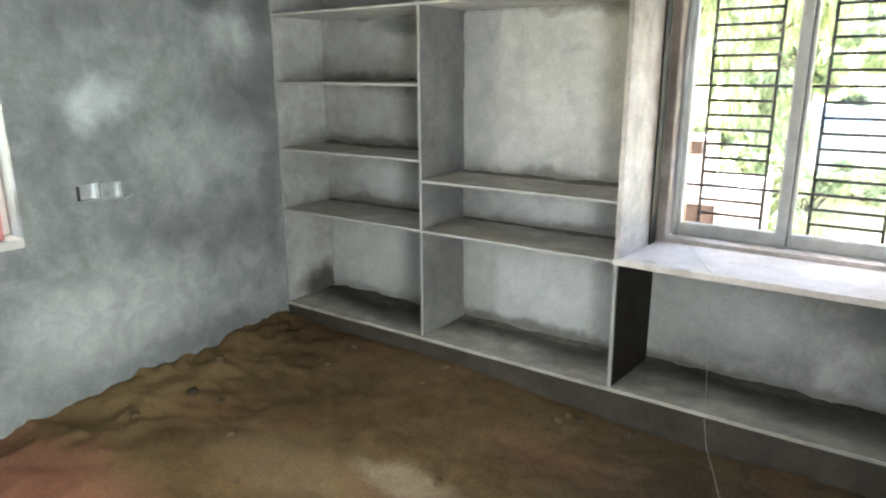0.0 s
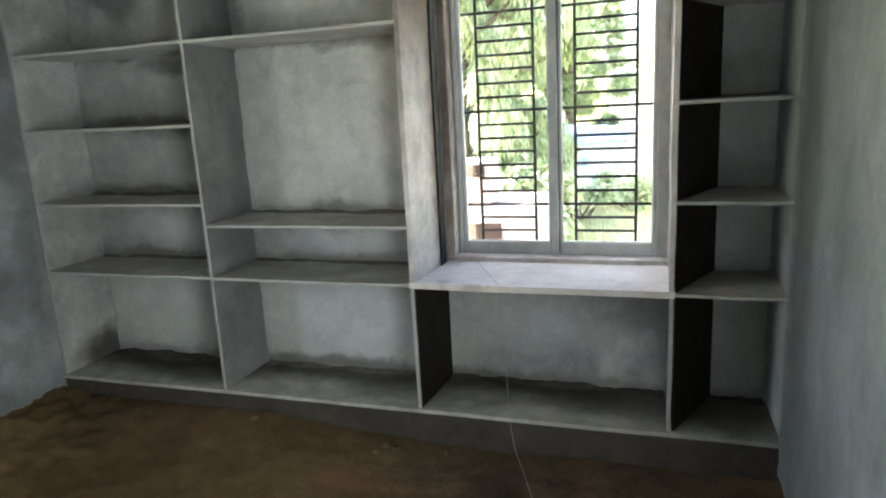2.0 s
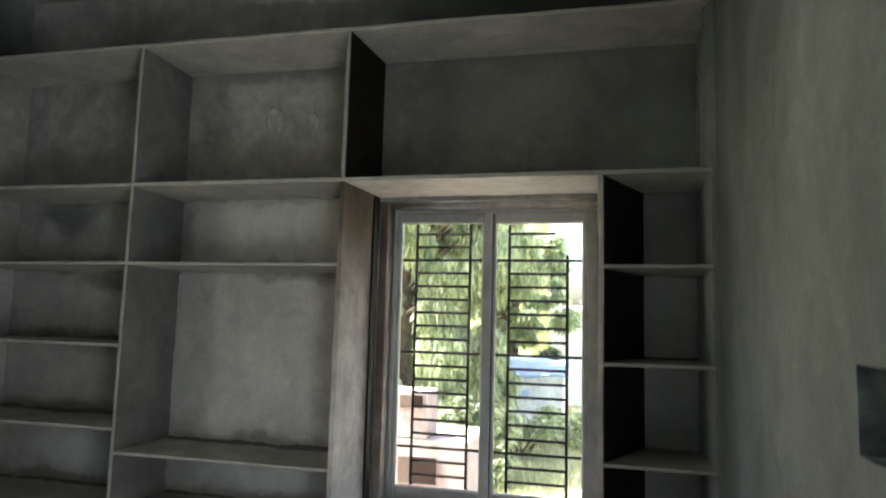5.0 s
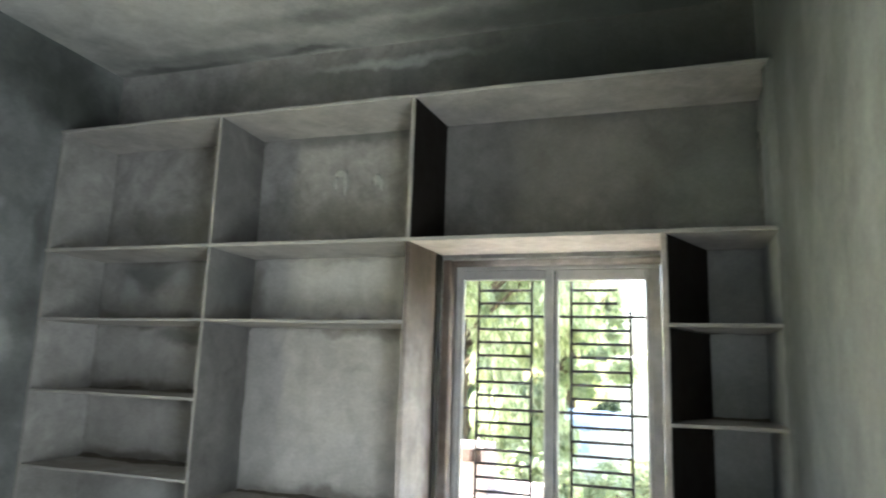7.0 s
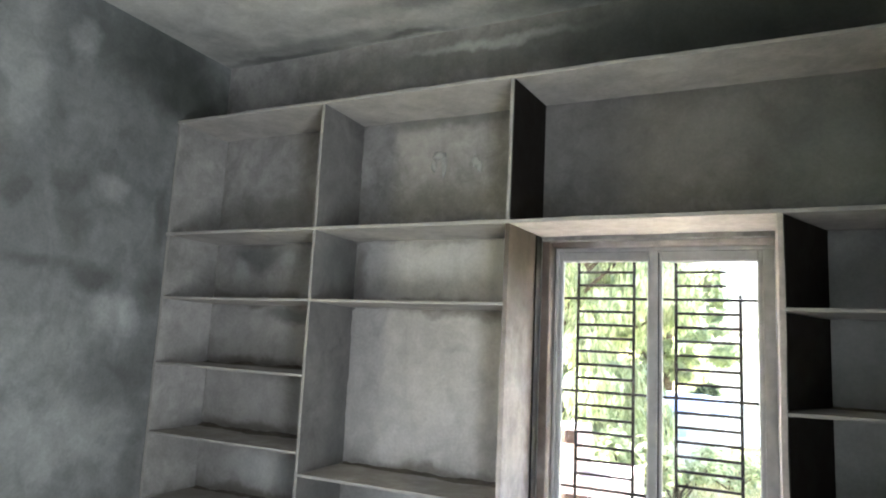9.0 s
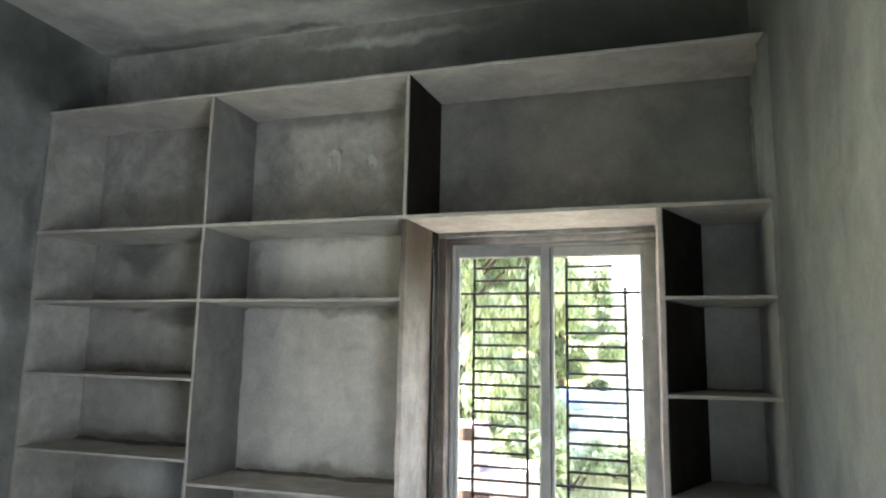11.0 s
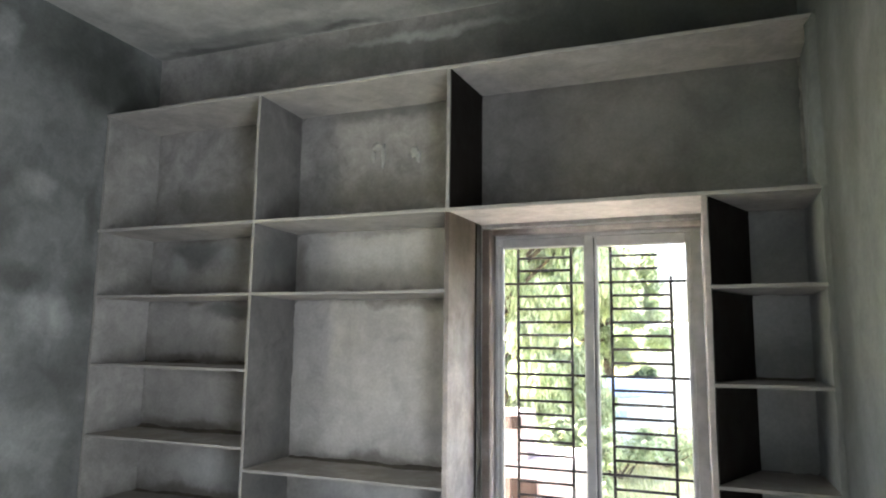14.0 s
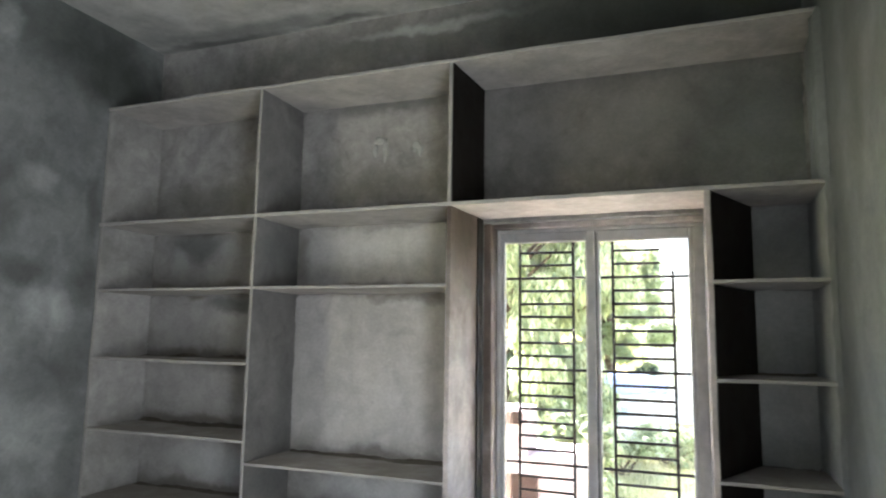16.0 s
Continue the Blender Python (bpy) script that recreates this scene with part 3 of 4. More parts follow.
def wall_with_openings(axis, a0, a1, t0, t1, z0, z1, *openings):
    """A wall along one axis; each opening (from, to, bottom, top) goes right through it, and none lies over another."""
    bm = bmesh.new()
    pieces, a = [], a0
    for p, q, b, t in sorted(openings):
        pieces += [(a, p, z0, z1), (p, q, z0, b), (p, q, t, z1)]
        a = q
    for p, q, b, t in pieces + [(a, a1, z0, z1)]:
        if q > p and t > b:
            if axis == "x":
                box_into(bm, p, q, t0, t1, b, t)
            else:
                box_into(bm, t0, t1, p, q, b, t)
    return bm


# ---- the room ----
XW, XE, YN, YS, ZC = -1.94, 1.384, 0.36, -4.25, 3.20
BOX_W = ((-1.10, -1.0, 0.975, 1.048), (-0.99, -0.90, 0.960, 1.042))
BOX_E = (-1.487, -1.285, 1.392, 1.530)
OPEN_N = (0.032, 0.985, 0.772, 2.105)

wall_north = tagged(part("wall_north", wall_with_openings("x", XW - 0.23, XE + 0.23, YN, YN + 0.23, -0.3, ZC + 0.15, OPEN_N), M_BACKING), "rough grey cement-plastered wall behind the shelves, with damp patches and painted shade", "wall", kind="structure")
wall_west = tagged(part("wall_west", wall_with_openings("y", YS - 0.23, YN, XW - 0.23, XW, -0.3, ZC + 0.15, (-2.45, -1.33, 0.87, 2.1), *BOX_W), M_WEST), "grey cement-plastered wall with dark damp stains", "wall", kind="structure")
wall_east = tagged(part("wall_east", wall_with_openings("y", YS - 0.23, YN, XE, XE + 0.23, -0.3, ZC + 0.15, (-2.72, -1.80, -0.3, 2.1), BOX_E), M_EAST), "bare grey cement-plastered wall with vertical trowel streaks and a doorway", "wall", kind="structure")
wall_south = tagged(part("wall_south", wall_with_openings("x", XW, XE, YS - 0.23, YS, -0.3, ZC + 0.15), M_SOUTH), "plain grey cement-plastered wall", "wall", kind="structure")
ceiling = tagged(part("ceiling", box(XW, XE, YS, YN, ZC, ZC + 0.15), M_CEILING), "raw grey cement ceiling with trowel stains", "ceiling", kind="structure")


def floor_height(x, y):
    """Sand fill, banked up along the west wall and in its corner."""
    bank = max(0.0, 1 - (x - XW) / 0.85) ** 1.5
    along = 0.045 + 0.075 * min(1.0, max(0.0, (y + 1.5) / 1.3))
    front = 0.045 + 0.055 * min(1.0, max(0.0, -x / 0.8))
    h = 0.035 + max(along * bank, front * math.exp(-(y / 0.28) ** 2))
    h += 0.02 * math.exp(-((x - XW) / 0.22) ** 2 - ((y + 0.3) / 0.16) ** 2)
    h += 0.016 * max(0.0, bank) * abs(noise.noise(Vector((x * 9, y * 9, 4.0)))) * 2
    p = Vector((x, y, 0.3))
    h += 0.024 * noise.noise(p * 2.6) + (0.011 + 0.03 * bank) * noise.noise(p * 6.0) + (0.006 + 0.02 * bank) * noise.noise(p * 15.0) + (0.002 + 0.009 * bank) * noise.noise(p * 37.0)
    return h


def floor_mesh():
    bm = bmesh.new()
    nx, ny = 190, 200
    rows = []
    for j in range(ny + 1):
        k = j / ny
        y = -0.004 + (YS - 0.23 + 0.004) * (0.55 * k + 0.45 * k ** 2.5)
        rows.append([bm.verts.new((XW + (XE - XW) * i / nx, y, floor_height(XW + (XE - XW) * i / nx, y))) for i in range(nx + 1)])
    for a, b in zip(rows, rows[1:]):
        for i in range(nx):
            bm.faces.new((b[i], b[i + 1], a[i + 1], a[i]))
    return bm


floor = tagged(smooth(part("floor", floor_mesh(), M_EARTH)), "uneven brown sand and earth fill with reddish brick dust", "floor", kind="structure")

# wavy plaster arris where the east wall meets the front of the shelves
bm = bmesh.new()
prev = None
for i in range(90):
    z = 0.1 + i * 0.0298
    w = (0.034 if 2.13 < z < 2.74 else 0.010) + (0.012 if z > 2.13 else 0.003) * noise.noise(Vector((0, 3.0, z * 4.0))) + 0.006 * noise.noise(Vector((1, 3, z * 15)))
    ring = [bm.verts.new(c) for c in ((XE - 0.002, -0.05, z), (XE - w * 0.8, -0.02, z), (XE - w, 0.012, z), (XE - 0.002, 0.04 + w, z))]
    if prev:
        for k in range(3):
            bm.faces.new((prev[k], prev[k + 1], ring[k + 1], ring[k]))
    prev = ring
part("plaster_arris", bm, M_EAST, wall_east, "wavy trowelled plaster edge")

# plaster coats in the niches, with ragged borders that stop short of the slabs
X0, X1, X2, X3 = -1.925, -0.968, 0.0, 0.997
PIER_X = 1.165


def coat(x0, x1, z0, z1, seed, proud=0.008):
    """One coat of plaster with a ragged outline and a rounded edge."""
    bm = bmesh.new()
    nx, nz = max(10, int((x1 - x0) / 0.025)), max(8, int((z1 - z0) / 0.025))
    grid = []
    for j in range(nz + 1):
        row = []
        for i in range(nx + 1):
            u, v = i / nx, j / nz
            x, z = x0 + u * (x1 - x0), z0 + v * (z1 - z0)
            e = min(u * (x1 - x0), (1 - u) * (x1 - x0), v * (z1 - z0) * 0.8, (1 - v) * (z1 - z0))
            cut = 0.010 * noise.noise(Vector((x * 5, seed, z * 5))) + 0.006 * noise.noise(Vector((x * 21, seed, z * 21)))
            k = min(1.0, max(0.0, (e - cut) / 0.012))
            d = proud * (k * k * (3 - 2 * k)) * (1 + 0.3 * noise.noise(Vector((x * 3, seed + 5, z * 3)))) - 0.002
            row.append(bm.verts.new((x, YN - d, z)))
        grid.append(row)
    for a, b in zip(grid, grid[1:]):
        for i in range(nx):
            bm.faces.new((a[i], a[i + 1], b[i + 1], b[i]))
    return bm


T_, L_, M_, B1, B2, A_, S_, P_ = 2.752, 2.130, 1.790, 1.446, 1.100, 1.006, 0.766, 0.222
H = 0.0075
NICHES = (
    [(X0, X1, a, b) for a, b in ((P_, S_), (S_, B2), (B2, B1), (B1, M_), (M_, L_), (L_, T_))]
    + [(X1, X2, a, b) for a, b in ((P_, S_), (S_, A_), (A_, M_), (M_, L_), (L_, T_))]
    + [(X2, X3, P_, S_), (X2, XE, L_, T_)]
    + [(X3, XE, a, b) for a, b in ((P_, S_), (S_, B2), (B2, B1), (B1, M_), (M_, L_))])
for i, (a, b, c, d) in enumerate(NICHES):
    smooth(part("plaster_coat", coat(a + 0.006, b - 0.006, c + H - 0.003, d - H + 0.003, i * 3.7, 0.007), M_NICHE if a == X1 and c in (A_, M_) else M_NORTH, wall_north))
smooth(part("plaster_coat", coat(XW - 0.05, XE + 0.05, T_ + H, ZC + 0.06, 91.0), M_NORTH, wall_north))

# plaster on the side wall inside the narrow bay, with an uneven front edge
for i, (c, d) in enumerate(((P_, S_), (S_, B2), (B2, B1), (B1, M_), (M_, L_))):
    bm = bmesh.new()
    rows = []
    for j in range(21):
        z = c + H + (d - c - 2 * H) * j / 20
        y0 = 0.03 + 0.012 * noise.noise(Vector((i * 4.1, 1.0, z * 9))) + 0.005 * noise.noise(Vector((i, 2.0, z * 31)))
        rows.append([bm.verts.new((x, y, z)) for x, y in ((XE + 0.002, y0), (XE - 0.005, y0 + 0.008), (XE - 0.008, 0.16), (XE - 0.009, YN - 0.02), (XE - 0.02, YN - 0.004))])
    for p, q in zip(rows, rows[1:]):
        for k in range(4):
            bm.faces.new((p[k], p[k + 1], q[k + 1], q[k]))
    smooth(part("plaster_coat", bm, M_LINER, wall_east, "pale plaster inside the narrow bay"))

# dabs of pale filler on the back of the upper bay
for x, z, rx, rz, seed in ((-0.475, 2.50, 0.013, 0.062, 1), (-0.51, 2.545, 0.034, 0.020, 2), (-0.53, 2.50, 0.014, 0.03, 3), (-0.305, 2.50, 0.024, 0.030, 4), (-0.285, 2.475, 0.012, 0.028, 5)):
    smooth(part("filler_dab", lump(x, YN - 0.006, z, rx, 0.004, rz, seed, 0.7), M_FILLER, wall_north, "pale dab of filler"))

# ---- built-in shelving ----
shelving = tagged(new("built_in_shelving"), "wall-to-wall shelving of thin cement-washed slabs, empty and dusty", "shelving")


def shelf(x0, x1, z, thick=0.013, name="shelf", material=None, label=""):
    return part(name, slab(x0, x1, 0.0, YN + 0.006, z - thick / 2, z + thick / 2), material or M_SLAB, shelving, label)


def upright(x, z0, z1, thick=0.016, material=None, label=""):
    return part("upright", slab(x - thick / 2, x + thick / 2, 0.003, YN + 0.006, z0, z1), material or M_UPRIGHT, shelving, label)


def splayed(x0, x1, z0, z1, spread):
    """A slab on edge, thin in front and thicker by the spread at the wall."""
    bm = bmesh.new()
    plan = ((x0, 0.004), (x1, 0.004), (x1 + spread, YN - 0.002), (x0, YN - 0.002))
    rings = [[bm.verts.new((x, y, z)) for x, y in plan] for z in (z0, z1)]
    for k in range(4):
        bm.faces.new((rings[0][k], rings[0][(k + 1) % 4], rings[1][(k + 1) % 4], rings[1][k]))
    bm.faces.new(rings[0][::-1])
    bm.faces.new(rings[1])
    return bm


shelf(XW, XE, T_, 0.015, "top_slab", label="long top slab")
shelf(XW, XE, L_, 0.016, "lintel_shelf", label="shelf that runs on over the window")
for z in (M_, B1, B2, S_):
    shelf(X0 + 0.008, X1 - 0.007, z)
for z in (M_, A_, S_):
    shelf(X1 + 0.007, X2 - 0.007, z)
for z in (M_, B1, B2, S_):
    shelf(X3 + 0.007, XE, z)
part("window_ledge", slab(X2 - 0.012, X3 + 0.012, -0.004, YN + 0.05, S_ - 0.012, S_ + 0.014), M_LEDGE, shelving, "pale lime-washed ledge slab under the window")
upright(X0, P_ + H, T_ - H, 0.018, M_SIDE, "slab against the side wall")
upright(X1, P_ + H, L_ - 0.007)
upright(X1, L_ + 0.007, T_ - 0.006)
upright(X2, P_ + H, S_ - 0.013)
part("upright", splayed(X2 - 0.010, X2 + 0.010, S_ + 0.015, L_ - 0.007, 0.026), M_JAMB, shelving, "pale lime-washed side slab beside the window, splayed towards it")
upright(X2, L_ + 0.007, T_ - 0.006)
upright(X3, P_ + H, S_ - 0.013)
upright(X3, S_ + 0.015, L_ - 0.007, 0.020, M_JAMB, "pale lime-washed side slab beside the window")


# black strip stands in for the shaded groove between side slab and wall
part("black_facing", slab(X2 + 0.032, X2 + 0.0385, 0.285, YN - 0.001, S_ + 0.016, L_ - 0.013, 0.001, 0.09, 0.001), M_STONE, shelving, "black strip in place of a dark groove behind the lime wash")
for a, b in ((P_ + H + 0.004, S_ - 0.014), (L_ + 0.010, T_ - 0.009)):
    part("black_facing", splayed(X2 + 0.0105, X2 + 0.0135, a, b, 0.027), M_STONE, shelving, "bare black stone face of the upright")


def wedge(z0, z1):
    """The splayed pier beside the narrow bay."""
    return part("black_facing", splayed(X3 + 0.0115, X3 + 0.0145, z0, z1, PIER_X - X3 - 0.0145), M_STONE, shelving, "bare black stone face of the splayed upright")


for a, b in ((P_, S_), (S_, B2), (B2, B1), (B1, M_), (M_, L_)):
    wedge(a + H + 0.004, b - H - 0.004)
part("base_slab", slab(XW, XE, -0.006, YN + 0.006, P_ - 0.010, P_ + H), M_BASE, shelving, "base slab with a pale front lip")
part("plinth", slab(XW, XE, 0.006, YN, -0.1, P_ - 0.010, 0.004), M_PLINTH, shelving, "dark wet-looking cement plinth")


def ridge(x0, x1, z, depth, height, seed):
    """Mortar that dropped along the back of one shelf."""
    bm = bmesh.new()
    nx, ny = max(12, int((x1 - x0) / 0.012)), 8
    rows = []
    for j in range(ny + 1):
        row = []
        for i in range(nx + 1):
            x = x0 + (x1 - x0) * i / nx
            d = depth * (0.75 + 0.5 * noise.noise(Vector((x * 4, seed, 0))) + 0.25 * noise.noise(Vector((x * 15, seed, 2))) + 0.2 * noise.noise(Vector((x * 47, seed, 5))))
            v = j / ny
            h = height * (1 - v) ** 1.3 * max(0.0, 0.55 + 0.9 * noise.noise(Vector((x * 6, seed + 3, v))) + 0.5 * noise.noise(Vector((x * 24, seed + 3, v * 3))))
            row.append(bm.verts.new((x, YN - 0.002 - max(0.004, d) * v, z + max(0.0, h) + 0.0015 * (1 - v) - 0.002 * v)))
        rows.append(row)
    for a, b in zip(rows, rows[1:]):
        for i in range(nx):
            bm.faces.new((a[i], b[i], b[i + 1], a[i + 1]))
    return bm


DROPPINGS = [(X0, X1, P_, 0.10, 0.035), (X1, X2, P_, 0.05, 0.024), (X2, X3, P_, 0.06, 0.034), (X3, XE, P_, 0.06, 0.026),
             (X0, X1, M_, 0.05, 0.026), (X0, X1, B1, 0.07, 0.024), (X0, X1, B2, 0.07, 0.016), (X0, X1, S_, 0.05, 0.012), (X1, X2, A_, 0.06, 0.014), (X1, X2, S_, 0.05, 0.01),
             (X0, X1, L_, 0.05, 0.02), (X1, X2, L_, 0.05, 0.018), (X2, XE, L_, 0.05, 0.016), (X3, XE, B1, 0.05, 0.015), (X3, XE, M_, 0.05, 0.015)]
for i, (a, b, z, d, h) in enumerate(DROPPINGS):
    tagged(smooth(part("mortar_droppings", ridge(a + 0.02, b - 0.02, z + (0.0075 if z == P_ else 0.0065), d * 1.3, h * (0.6 if z == P_ else 0.85), i * 5.1), M_SOILED if z == P_ and a != X1 else M_MORTAR)),
           "dark crumbly mortar droppings along the back of a shelf", "debris", "mortar droppings on the shelves", "stuff")

# ---- window in the north wall ----
window_1 = tagged(new("window_1"), "grey two-light window with an iron grille outside", "window", kind="structure")
WX1, WZ0, WZ1 = 0.966, 0.800, 2.066
FY0, FY1 = 0.455, 0.515


def member(name, x0, x1, y0, y1, z0, z1, material=None, parent=None, label="", bevel=0.004):
    return part(name, box(x0, x1, y0, y1, z0, z1, bevel), material or M_FRAME, parent or window_1, label)


def glazed(x0, x1, z0, z1, glass_x0, glass_x1, glass_z0, glass_z1):
    """One light of the window: sash, bright edge strips and pane."""
    bm = bmesh.new()
    for a, b, c, d in ((x0, glass_x0, z0, z1), (glass_x1, x1, z0, z1), (glass_x0, glass_x1, z0, glass_z0), (glass_x0, glass_x1, glass_z1, z1)):
        box_into(bm, a, b, FY0 + 0.012, FY1 - 0.01, c, d)
    bmesh.ops.bevel(bm, geom=bm.edges[:], offset=0.0035, segments=1, affect="EDGES")
    sash = part("sash", bm, M_FRAME, window_1, "grey powder-coated sash")
    # white strips imitate the bright reflection along the sash's inner edges
    for x0_, x1_, z0_, z1_ in ((glass_x0, glass_x0 + 0.004, glass_z0, glass_z1), (glass_x1 - 0.004, glass_x1, glass_z0, glass_z1),
                               (glass_x0 + 0.004, glass_x1 - 0.004, glass_z0, glass_z0 + 0.005), (glass_x0 + 0.004, glass_x1 - 0.004, glass_z1 - 0.004, glass_z1)):
        member("bright_edge", x0_, x1_, FY0 + 0.02, 0.486, z0_, z1_, M_WHITEP, sash, "pale strip for the reflection along the sash edge", 0.001)
    pane = part("pane", box(glass_x0 - 0.004, glass_x1 + 0.004, 0.488, 0.492, glass_z0 - 0.004, glass_z1 + 0.004), M_GLASS, sash, "dusty clear glass pane")
    pane.visible_shadow = False


member("frame_jamb", 0.076, 0.092, FY0, FY1, WZ0, WZ1)
member("frame_jamb", WX1 - 0.026, WX1 + 0.018, FY0, FY1, WZ0, WZ1)
member("frame_head", 0.076, WX1 + 0.018, FY0, FY1, WZ1, WZ1 + 0.016)
member("frame_sill", 0.076, WX1 + 0.018, FY0 - 0.006, FY1, WZ0 - 0.028, WZ0)
member("mullion", 0.494, 0.530, FY0 - 0.004, FY1, WZ0, WZ1)
glazed(0.092, 0.494, WZ0, WZ1, 0.108, 0.488, 0.856, 2.024)
glazed(0.530, WX1 - 0.026, WZ0, WZ1, 0.544, 0.922, 0.856, 2.020)
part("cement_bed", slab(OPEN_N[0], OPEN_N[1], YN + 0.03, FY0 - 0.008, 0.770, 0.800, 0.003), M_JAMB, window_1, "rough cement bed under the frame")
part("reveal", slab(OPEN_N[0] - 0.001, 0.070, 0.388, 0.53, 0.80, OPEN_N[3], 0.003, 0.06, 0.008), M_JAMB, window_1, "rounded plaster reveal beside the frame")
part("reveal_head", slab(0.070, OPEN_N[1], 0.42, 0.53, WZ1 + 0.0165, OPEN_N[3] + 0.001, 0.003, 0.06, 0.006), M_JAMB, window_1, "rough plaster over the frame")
member("gasket", 0.5305, 0.5345, FY0 + 0.004, FY0 + 0.0115, WZ0 + 0.01, WZ1 - 0.01, M_BLACK, bevel=0.0005, label="black rubber gasket")
GY, PITCH, GZ = 0.553, 0.0603, 1.0165


def grille(x0, x1, left, right, top, stub):
    """Two uprights and their crossbars; every seventh bar runs on to the wall."""
    for x, z in ((x0, 2.09), (x1, top)):
        part("grille_upright", tube([(x, GY, 0.80), (x, GY, z)], 0.0070), M_BAR, window_1, "brown painted iron bar")
    for k in range(-2, 17):
        z = GZ + PITCH * k
        a, b = (left, right) if k in (0, 7, 14) else (x0, stub if k > 14 else x1)
        bar = [(a, GY - 0.008, z), (b, GY - 0.008, z)]
        if k in (0, 7, 14):
            bar = [(a, GY - 0.008, z - 0.03), (a + 0.004, GY - 0.008, z - 0.008), (a + 0.014, GY - 0.008, z), (b, GY - 0.008, z)]
        part("grille_bar", tube(bar, 0.0062), M_BAR, window_1)


grille(0.161, 0.414, 0.085, 0.53, 2.09, 0.414)
grille(0.594, 0.852, 0.525, 0.985, 1.885, 0.80)

# ---- window in the west wall ----
window_2 = tagged(new("window_2"), "unglazed window opening with a raised plaster surround", "window", kind="structure")
part("surround", slab(XW, XW + 0.014, -1.33, -1.25, 0.80, 2.18, 0.004), M_WEST, window_2, "raised grey plaster surround")
part("surround", slab(XW, XW + 0.014, -2.53, -2.45, 0.80, 2.18, 0.004), M_WEST, window_2)
part("surround", slab(XW, XW + 0.014, -2.449, -1.331, 2.10, 2.18, 0.004), M_WEST, window_2)
part("window_sill", slab(XW - 0.22, XW + 0.022, -2.449, -1.331, 0.835, 0.872, 0.003), M_SLAB, window_2, "pale plaster sill")
part("window_frame", slab(XW - 0.15, XW - 0.09, -1.385, -1.332, 0.875, 2.098, 0.002), M_SLAB, window_2, "whitewashed frame post")
part("window_frame", slab(XW - 0.15, XW - 0.09, -2.448, -2.395, 0.875, 2.098, 0.002), M_SLAB, window_2)
# out of view; added so that no sun patch falls into the room
part("sunshade", slab(XW - 1.08, XW - 0.232, -2.75, -1.03, 2.16, 2.24, 0.003, 0.2), M_WHITE, window_2, "unseen projecting concrete sunshade, added to keep direct sun out")
tagged(part("brick", slab(XW - 0.06, XW + 0.012, -1.50, -1.392, 0.874, 1.075, 0.003, 0.04, 0.01), M_PINK), "pinkish fired-clay brick standing on the window sill", "brick")

# ---- doorway in the east wall ----
door_1 = tagged(new("door_1"), "open doorway with a dark wooden frame in the plastered wall", "doorway", kind="structure")
part("frame_post", slab(XE - 0.004, XE + 0.09, -1.80, -1.666, 0.02, 2.16, 0.001, 0.2), M_WOOD, door_1, "dark wooden frame post")
part("frame_post", slab(XE - 0.004, XE + 0.09, -2.778, -2.72, 0.02, 2.16, 0.001, 0.2), M_WOOD, door_1, "dark wooden frame post")
part("frame_head", slab(XE - 0.004, XE + 0.09, -2.719, -1.801, 2.10, 2.16, 0.001, 0.2), M_WOOD, door_1, "dark wooden frame head")

# unseen passage beyond the doorway, added to block green light off the lawn
passage = ((XE + 1.5, XE + 1.7, YS - 0.23, YN + 0.23), (XE + 0.231, XE + 1.499, YS - 0.43, YS - 0.231), (XE + 0.231, XE + 1.499, YN + 0.231, YN + 0.43))
for i, (a, b, c, d) in enumerate(passage):
    tagged(part(f"light_block_wall_{i + 1}", box(a, b, c, d, -0.3, ZC + 0.15), M_SOUTH), "plain grey cement-plastered wall of an unseen passage, added to block outdoor light", "wall", kind="structure")
tagged(part("light_block_ceiling", box(XE + 0.231, XE + 1.499, YS - 0.23, YN + 0.23, ZC, ZC + 0.15), M_SOUTH), "plain grey cement ceiling of an unseen passage, added to block outdoor light", "ceiling", kind="structure")
tagged(part("light_block_floor", box(XE + 0.231, XE + 1.499, YS - 0.23, YN + 0.23, -0.3, 0.03), M_SOUTH), "plain grey cement floor of an unseen passage, added to block outdoor light", "floor", kind="structure")

# ---- electrical boxes ----


def recessed_box(x, opening, inward, depth, wall, sides, back):
    """An open steel switch box let into a wall: four sides and a back, with the wall closed behind it."""
    y0, y1, z0, z1 = opening
    thing = tagged(new("switch_box"), "open steel switch box let into the cement plaster", "switch box", "switch boxes")
    t = 0.003
    xa, xb = sorted((x + inward * 0.003, x - inward * depth))
    part("side", box(xa, xb, y0, y1, z0, z0 + t), sides, thing)
    part("side", box(xa, xb, y0, y1, z1 - t, z1), sides, thing)
    part("side", box(xa, xb, y0, y0 + t, z0 + t, z1 - t), sides, thing)
    part("side", box(xa, xb, y1 - t, y1, z0 + t, z1 - t), sides, thing)
    xc, xd = sorted((x - inward * depth, x - inward * (depth + t)))
    part("back", box(xc, xd, y0, y1, z0, z1), back, thing, "cement-smeared back plate")
    xe, xf = sorted((x - inward * (depth + t), x - inward * 0.23))
    part("masonry_behind", box(xe, xf, y0, y1, z0, z1), M_BACKING, wall)
    return thing


b = recessed_box(XW, BOX_W[0], 1, 0.03, wall_west, M_STEEL, M_STEEL)
part("knockout", box(XW - 0.029, XW - 0.004, -1.096, -1.078, 0.980, 1.042), M_BLACK, b, "dark open end")
b = recessed_box(XW, BOX_W[1], 1, 0.02, wall_west, M_STEEL, M_STEEL)
